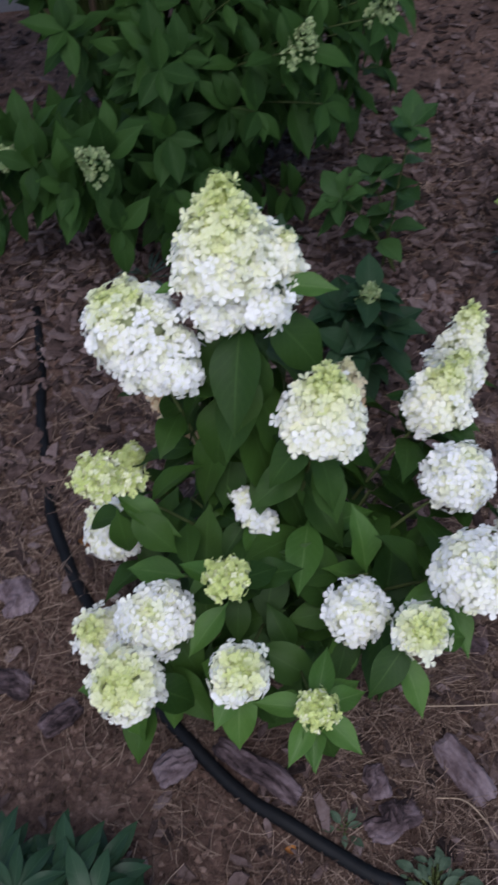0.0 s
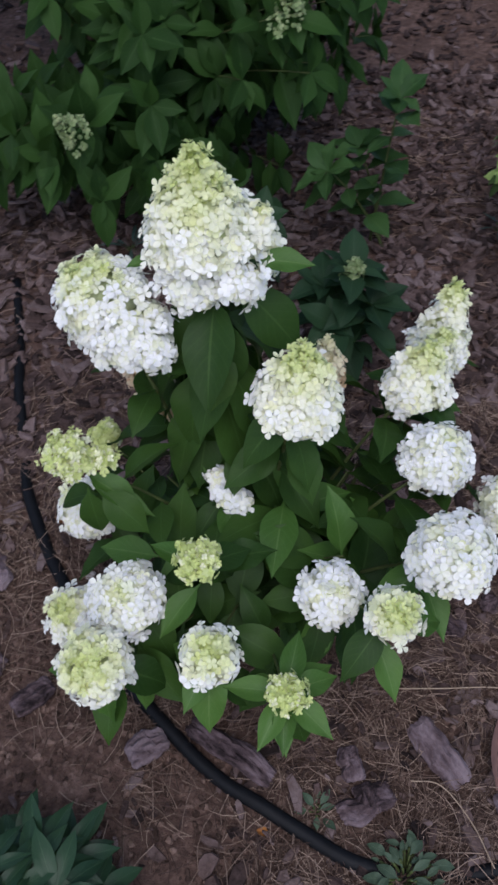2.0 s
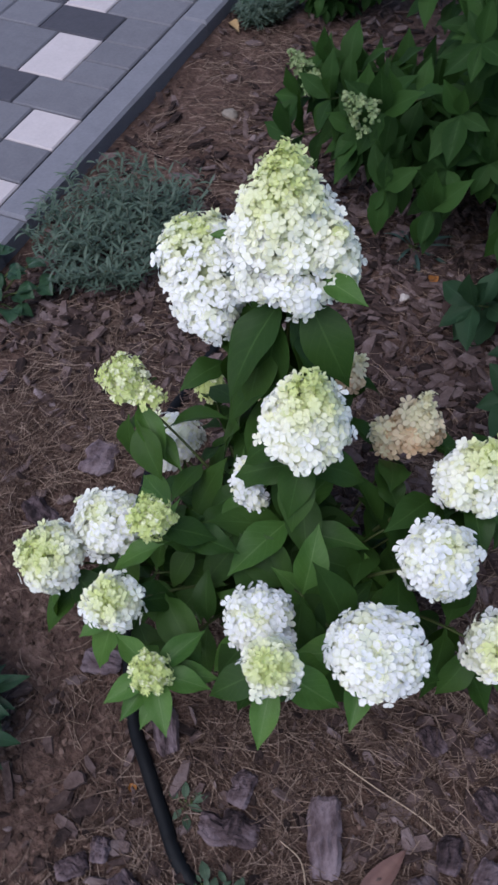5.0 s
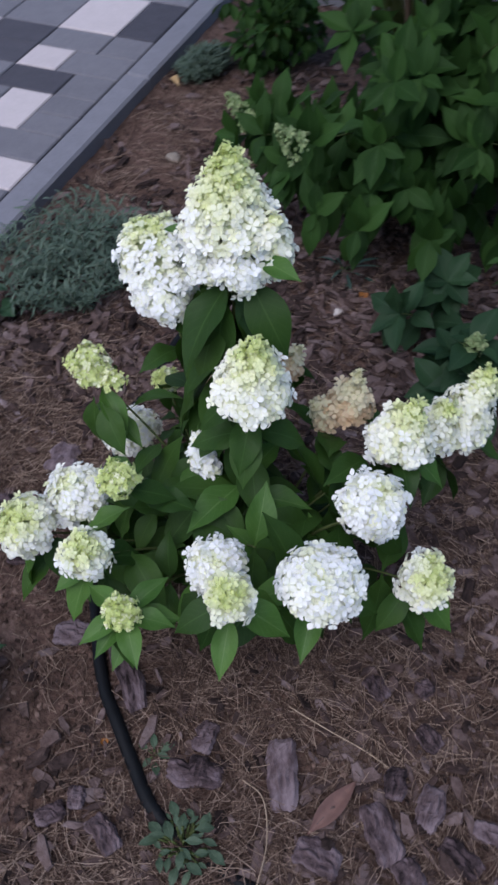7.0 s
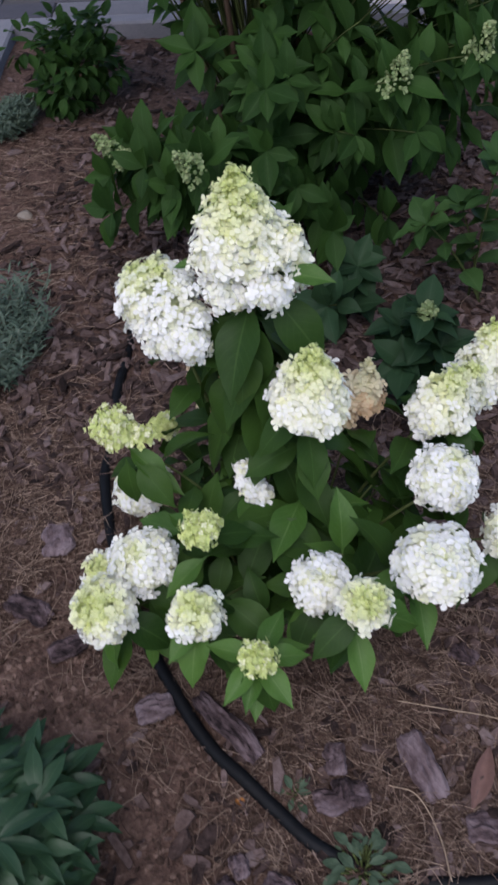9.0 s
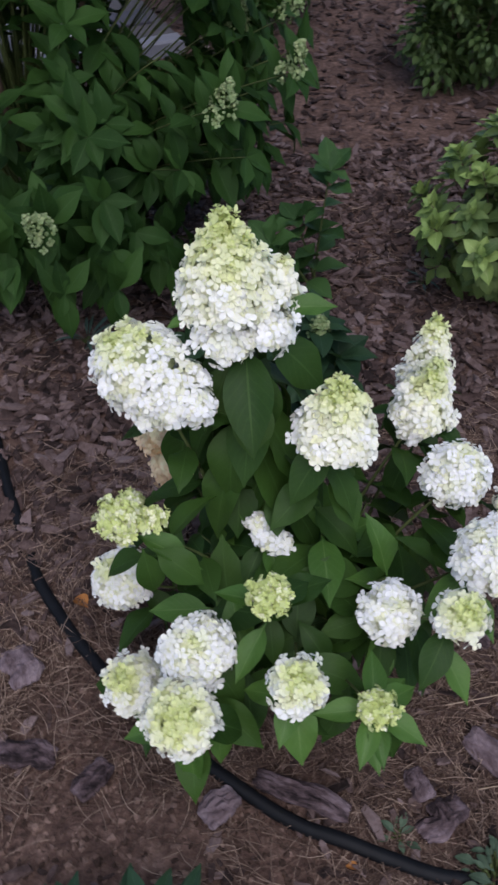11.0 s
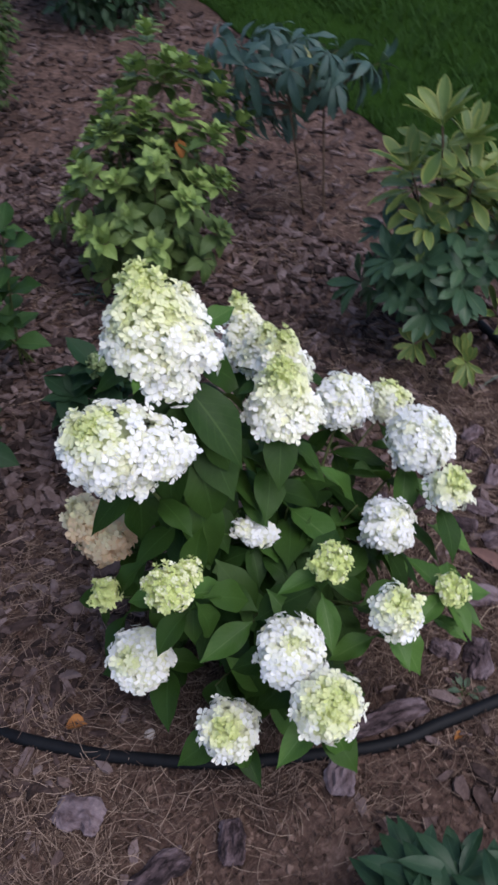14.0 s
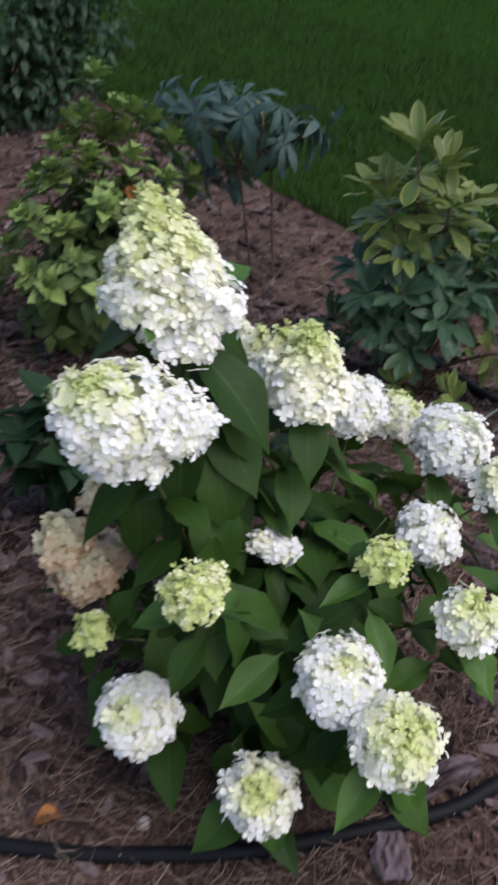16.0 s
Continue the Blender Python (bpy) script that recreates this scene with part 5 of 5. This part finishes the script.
def bark_slab(length, width):
    """A thick piece of bark with a broken outline and furrowed plates on its upper side."""
    verts, faces = [], []
    nx, ny = 8, 14
    seed = U(0, 50)
    for j in range(ny + 1):
        v = j / ny * 2 - 1
        half = width / 2 * (1 - 0.3 * abs(v) ** 5) * (1 + 0.20 * noise.noise((v * 2.6, seed, 0)))
        shift = width * 0.14 * noise.noise((v * 1.6, seed, 5))
        for i in range(nx + 1):
            u = i / nx * 2 - 1
            rim = 1 - max(abs(u), abs(v)) ** 6
            ridge = abs(noise.noise((u * 5.5 + seed, v * 1.4, seed)))
            z = 0.002 + rim * (0.007 + 0.011 * ridge + 0.002 * noise.noise((u * 7, v * 9, seed)))
            verts.append((u * half + shift + U(-0.0008, 0.0008), v * length / 2 * (1 + 0.08 * noise.noise((u * 3, seed, v))), z))
    w = nx + 1
    faces = [(j * w + i, j * w + i + 1, (j + 1) * w + i + 1, (j + 1) * w + i) for j in range(ny) for i in range(nx)]
    edge = [i for i in range(w)] + [j * w + nx for j in range(1, ny + 1)] + [ny * w + i for i in range(nx - 1, -1, -1)] + [j * w for j in range(ny - 1, 0, -1)]
    n = len(verts)
    verts += [(verts[e][0] * 0.96, verts[e][1] * 0.96, -0.004) for e in edge]
    faces += [(edge[(k + 1) % len(edge)], edge[k], n + k, n + (k + 1) % len(edge)) for k in range(len(edge))]
    return mesh_from("bark_chip", verts, faces, BARK_SLAB, smooth=False)


def lie(x, y, sink=0.002, tilt=0.25, pile=0.0):
    return Matrix.Translation((x, y, ground_height(x, y) - sink + pile)) @ pose(0, 0, 0, U(-1, 1) * tilt * 57, U(-1, 1) * tilt * 57, U(0, 360))


def mulch(x, y):
    """How thick the bark lies: thin on the open soil before the bush, thick behind it."""
    m = 0.55 if y > 0.95 else 0.15
    m += 0.5 * noise.noise((x * 2.6, y * 2.6, 7.0))
    if x < 0.02 and y < 0.85:
        m -= 0.45
    if x < -0.45 and y > 1.45:
        m -= 0.5
    if x < -0.22 and 0.75 < y < 1.3:
        m -= 0.2
    return m


def on_bed(x, y):
    p = Vector((x, y)) - KERB_AT
    return x < lawn_edge(y) - 0.02 and p.dot(KERB_OUT) < -0.1 and (p.dot(KERB_ALONG) < 1.87 or p.dot(KERB_OUT) < -1.9)


def litter():
    flakes = [mesh_from("bark_chip", *chip_shape(U(0.035, 0.07), U(0.016, 0.03), U(0.004, 0.009))[:2], BARK, smooth=False) for _ in range(14)]
    large = [((0.222, 0.437), 0.075, 0.036, -62), ((0.339, 0.515), 0.095, 0.042, 36), ((0.514, 0.523), 0.08, 0.042, 50), ((0.201, 0.496), 0.045, 0.03, 10), ((0.072, 0.261), 0.04, 0.026, -30), ((0.161, 0.285), 0.055, 0.03, 70),
             ((0.088, 0.303), 0.03, 0.024, 30), ((0.496, 0.605), 0.045, 0.03, 20), ((0.507, 0.703), 0.04, 0.03, 80), ((0.018, 0.515), 0.13, 0.034, 56), ((-0.408, 0.827), 0.07, 0.05, 20), ((-0.403, 0.664), 0.085, 0.04, 75),
             ((-0.111, 0.521), 0.055, 0.04, 120), ((0.224, 0.444), 0.04, 0.03, 20), ((0.45, 0.44), 0.06, 0.04, 100), ((-0.30, 0.60), 0.06, 0.035, 130), ((0.56, 0.60), 0.06, 0.035, 10), ((0.58, 0.49), 0.05, 0.035, 60)]
    while len(large) < 34:
        x, y = U(0.38, 0.82), U(0.22, 0.78)
        if all((x - p[0]) ** 2 + (y - p[1]) ** 2 > 0.004 for p, *_ in large) and all((x - p.x) ** 2 + (y - p.y) ** 2 > 0.0012 for p in hose_pts):
            large.append(((x, y), U(0.028, 0.06), U(0.02, 0.034), U(0, 180)))
    for (x, y), length, width, turn in large:
        me = bark_slab(length * 1.2, width * 1.2)
        child("bark_chip", me, ground, Matrix.Translation((x, y, ground_height(x, y) + 0.013)) @ pose(0, 0, 0, U(-5, 5), U(-5, 5), turn))
    made = 0
    while made < 266:
        x, y = U(-0.75, 0.85), U(0.22, 1.75)
        if on_bed(x, y) and mulch(x, y) > U(-0.35, 0.6):
            child("bark_chip", rnd.choice(flakes), ground, lie(x, y, 0.0, 0.28, U(0.0, 0.008)))
            made += 1
    heap = Heap()
    shapes = [flake_shape(U(0.024, 0.062), U(0.012, 0.026), U(0.003, 0.007)) for _ in range(40)]
    made = 0
    while made < 23000:
        x, y = U(-1.4, 2.6), U(-0.2, 4.4)
        if made % 5 < 3:
            x, y = U(-0.9, 1.3), U(0.1, 2.6)
        if on_bed(x, y) and mulch(x, y) > U(-0.45, 0.4):
            heap.add(rnd.choice(shapes), lie(x, y, 0.002, 0.5, U(0.0, 0.014)) @ Matrix.Scale((0.25 if y < 1.0 else 0.38) + 1.0 * rnd.random() ** (1.8 if y < 1.0 else 1.3), 4))
            made += 1
    tagged(child("bark_litter", heap.mesh("bark_litter", BARK_MANY, False), ground), "loose pine bark mulch in purplish brown flakes", kind="stuff")
    heap = Heap()
    crumbs = [flake_shape(U(0.006, 0.016), U(0.006, 0.014), U(0.003, 0.008)) for _ in range(24)]
    for _ in range(8000):
        x, y = U(-0.6, 0.45), U(0.05, 0.95)
        if U(-0.3, 0.5) < 0.25 - 0.5 * mulch(x, y) + 0.5 * noise.noise((x * 7, y * 7, 1.0)):
            heap.add(rnd.choice(crumbs), lie(x, y, 0.002, 0.5, 0.0) @ Matrix.Scale(U(0.4, 1.1), 4))
    tagged(child("soil_crumbs", heap.mesh("soil_crumbs", CRUMB, False), ground), "loose crumbs of reddish brown soil", kind="stuff")
    heap = Heap()
    def needle(l):
        b, w = U(-0.6, 0.6) * l, 0.00066
        p = [(0, 0), (b * 0.12, l * 0.34), (b * 0.46, l * 0.66), (b, l * 0.93)]
        v = [(x - w, y, 0.0) for x, y in p] + [(x + w, y, 0.0) for x, y in p] + [(x, y, 0.0011) for x, y in p]
        f = []
        for i in range(3):
            f += [(i, i + 1, 9 + i, 8 + i), (8 + i, 9 + i, 5 + i, 4 + i)]
        return v, f, None
    kinds = [needle(U(0.03, 0.085)) for _ in range(40)]
    bare = [(x, y, length * 0.5) for (x, y), length, _, _ in large] + [(0.425, 0.49, 0.02), (0.431, 0.52, 0.022), (0.437, 0.55, 0.02)]
    pipe = [(p.x, p.y, 0.017) for p in hose_pts if p.z > ground_height(p.x, p.y)]
    made = 0
    while made < 40000:
        x, y = U(-1.2, 1.8), U(0.0, 2.4)
        if made % 3:
            x, y = U(-0.7, 0.9), U(0.1, 1.3)
        dense = 0.12 + 0.9 * noise.noise((x * 2.2, y * 2.2, 2.0)) - (0.08 if y > 1.2 else 0) - (0.62 if x < 0.05 and y < 0.6 else 0) - (0.3 if x < -0.2 and y < 0.8 else 0) + (0.75 if x < -0.45 and y > 1.45 else 0) + 0.5 * noise.noise((x * 9, y * 9, 5.0)) + (0.35 if x > 0.05 and y < 0.8 else 0)
        dense -= 0.8 * max(0.0, 1 - ((x + 0.33) / 0.15) ** 2 - ((y - 0.66) / 0.16) ** 2)
        if not on_bed(x, y) or dense < U(-0.6, 0.5):
            continue
        turn, spread = U(0, 360), U(0.015, 0.06)
        for _ in range(rnd.randint(4, 26)):
            p, q = x + rnd.gauss(0, spread), y + rnd.gauss(0, spread)
            if any((p - u) ** 2 + (q - v) ** 2 < w * w for u, v, w in bare) or any((p - u) ** 2 + (q - v) ** 2 < w * w for u, v, w in pipe):
                continue
            heap.add(rnd.choice(kinds), Matrix.Translation((p, q, ground_height(p, q) + U(0.001, 0.014))) @ pose(0, 0, 0, U(-9, 9), 0, turn + rnd.gauss(0, 50)))
            made += 1
    tagged(child("pine_needles", heap.mesh("pine_needles", NEEDLE), ground), "dry brown pine needles scattered over the mulch", kind="stuff")


litter()


def dead_leaf(at, size, turn, label, material=DRY_LEAF, wide=0.6, droop=0.5, rise=0.010):
    v, f, u = leaf_shape(size, size * wide, droop, 0.6, 0.4, curl=-0.3)
    ob = new("dead_leaf", mesh_from("dead_leaf", v, f, material, u))
    ob.matrix_basis = Matrix.Translation((*at, ground_height(*at) + rise)) @ pose(0, 0, 0, 5, 10, turn)
    return tagged(ob, label, "leaf", "fallen leaves on the bed")


dead_leaf((0.075, 0.392), 0.022, 60, "small orange fallen leaf on the soil")
dead_leaf((-0.15, 1.67), 0.04, 200, "orange fallen leaf on the mulch")
dead_leaf((-0.287, 0.927), 0.046, 40, "rust-brown fallen leaf on the needles")
dead_leaf((0.420, 0.460), 0.12, -11, "smooth reddish brown fallen leaf among the bark", OLD_LEAF, 0.27, 0.12, 0.014)
dead_leaf((-1.243, 2.293), 0.055, 250, "pale ochre fallen leaf on the soil beside the kerb", PALE_LEAF)


def pebble(at, size, label, material=STONE):
    bm = bmesh.new()
    bmesh.ops.create_icosphere(bm, subdivisions=2, radius=size)
    for v in bm.verts:
        v.co *= 1 + 0.35 * noise.noise(v.co / size + Vector((at[0] * 9, 0, 0)))
        v.co.z *= 0.7
    me = bpy.data.meshes.new("stone")
    bm.to_mesh(me)
    bm.free()
    me.materials.append(material)
    ob = new("stone", me)
    ob.location = (*at, ground_height(*at) + size * 0.45)
    return tagged(ob, label, "stone", "stones on the bed")


pebble((-0.17, 1.57), 0.012, "small whitish stone on the mulch")
pebble((-0.93, 1.9), 0.022, "brownish grey stone lying on the soil", BROWN_STONE)
pebble((-0.235, 0.829), 0.010, "tiny pale stone beside the hose")


def straw(points, label):
    pts = spline([(x, y, ground_height(x, y) + z) for x, y, z in points], 6)
    return tagged(new("straw", tube_mesh("straw", pts, 0.0011, STRAW, 5)), label, "straw")


straw([(0.285, 0.618, 0.012), (0.36, 0.618, 0.02), (0.434, 0.624, 0.014), (0.50, 0.62, 0.012)], "long pale dry stalk lying on the needles")
straw([(0.291, 0.472, 0.012), (0.335, 0.464, 0.016), (0.375, 0.414, 0.014), (0.398, 0.35, 0.02)], "short pale dry stalk on the mulch")
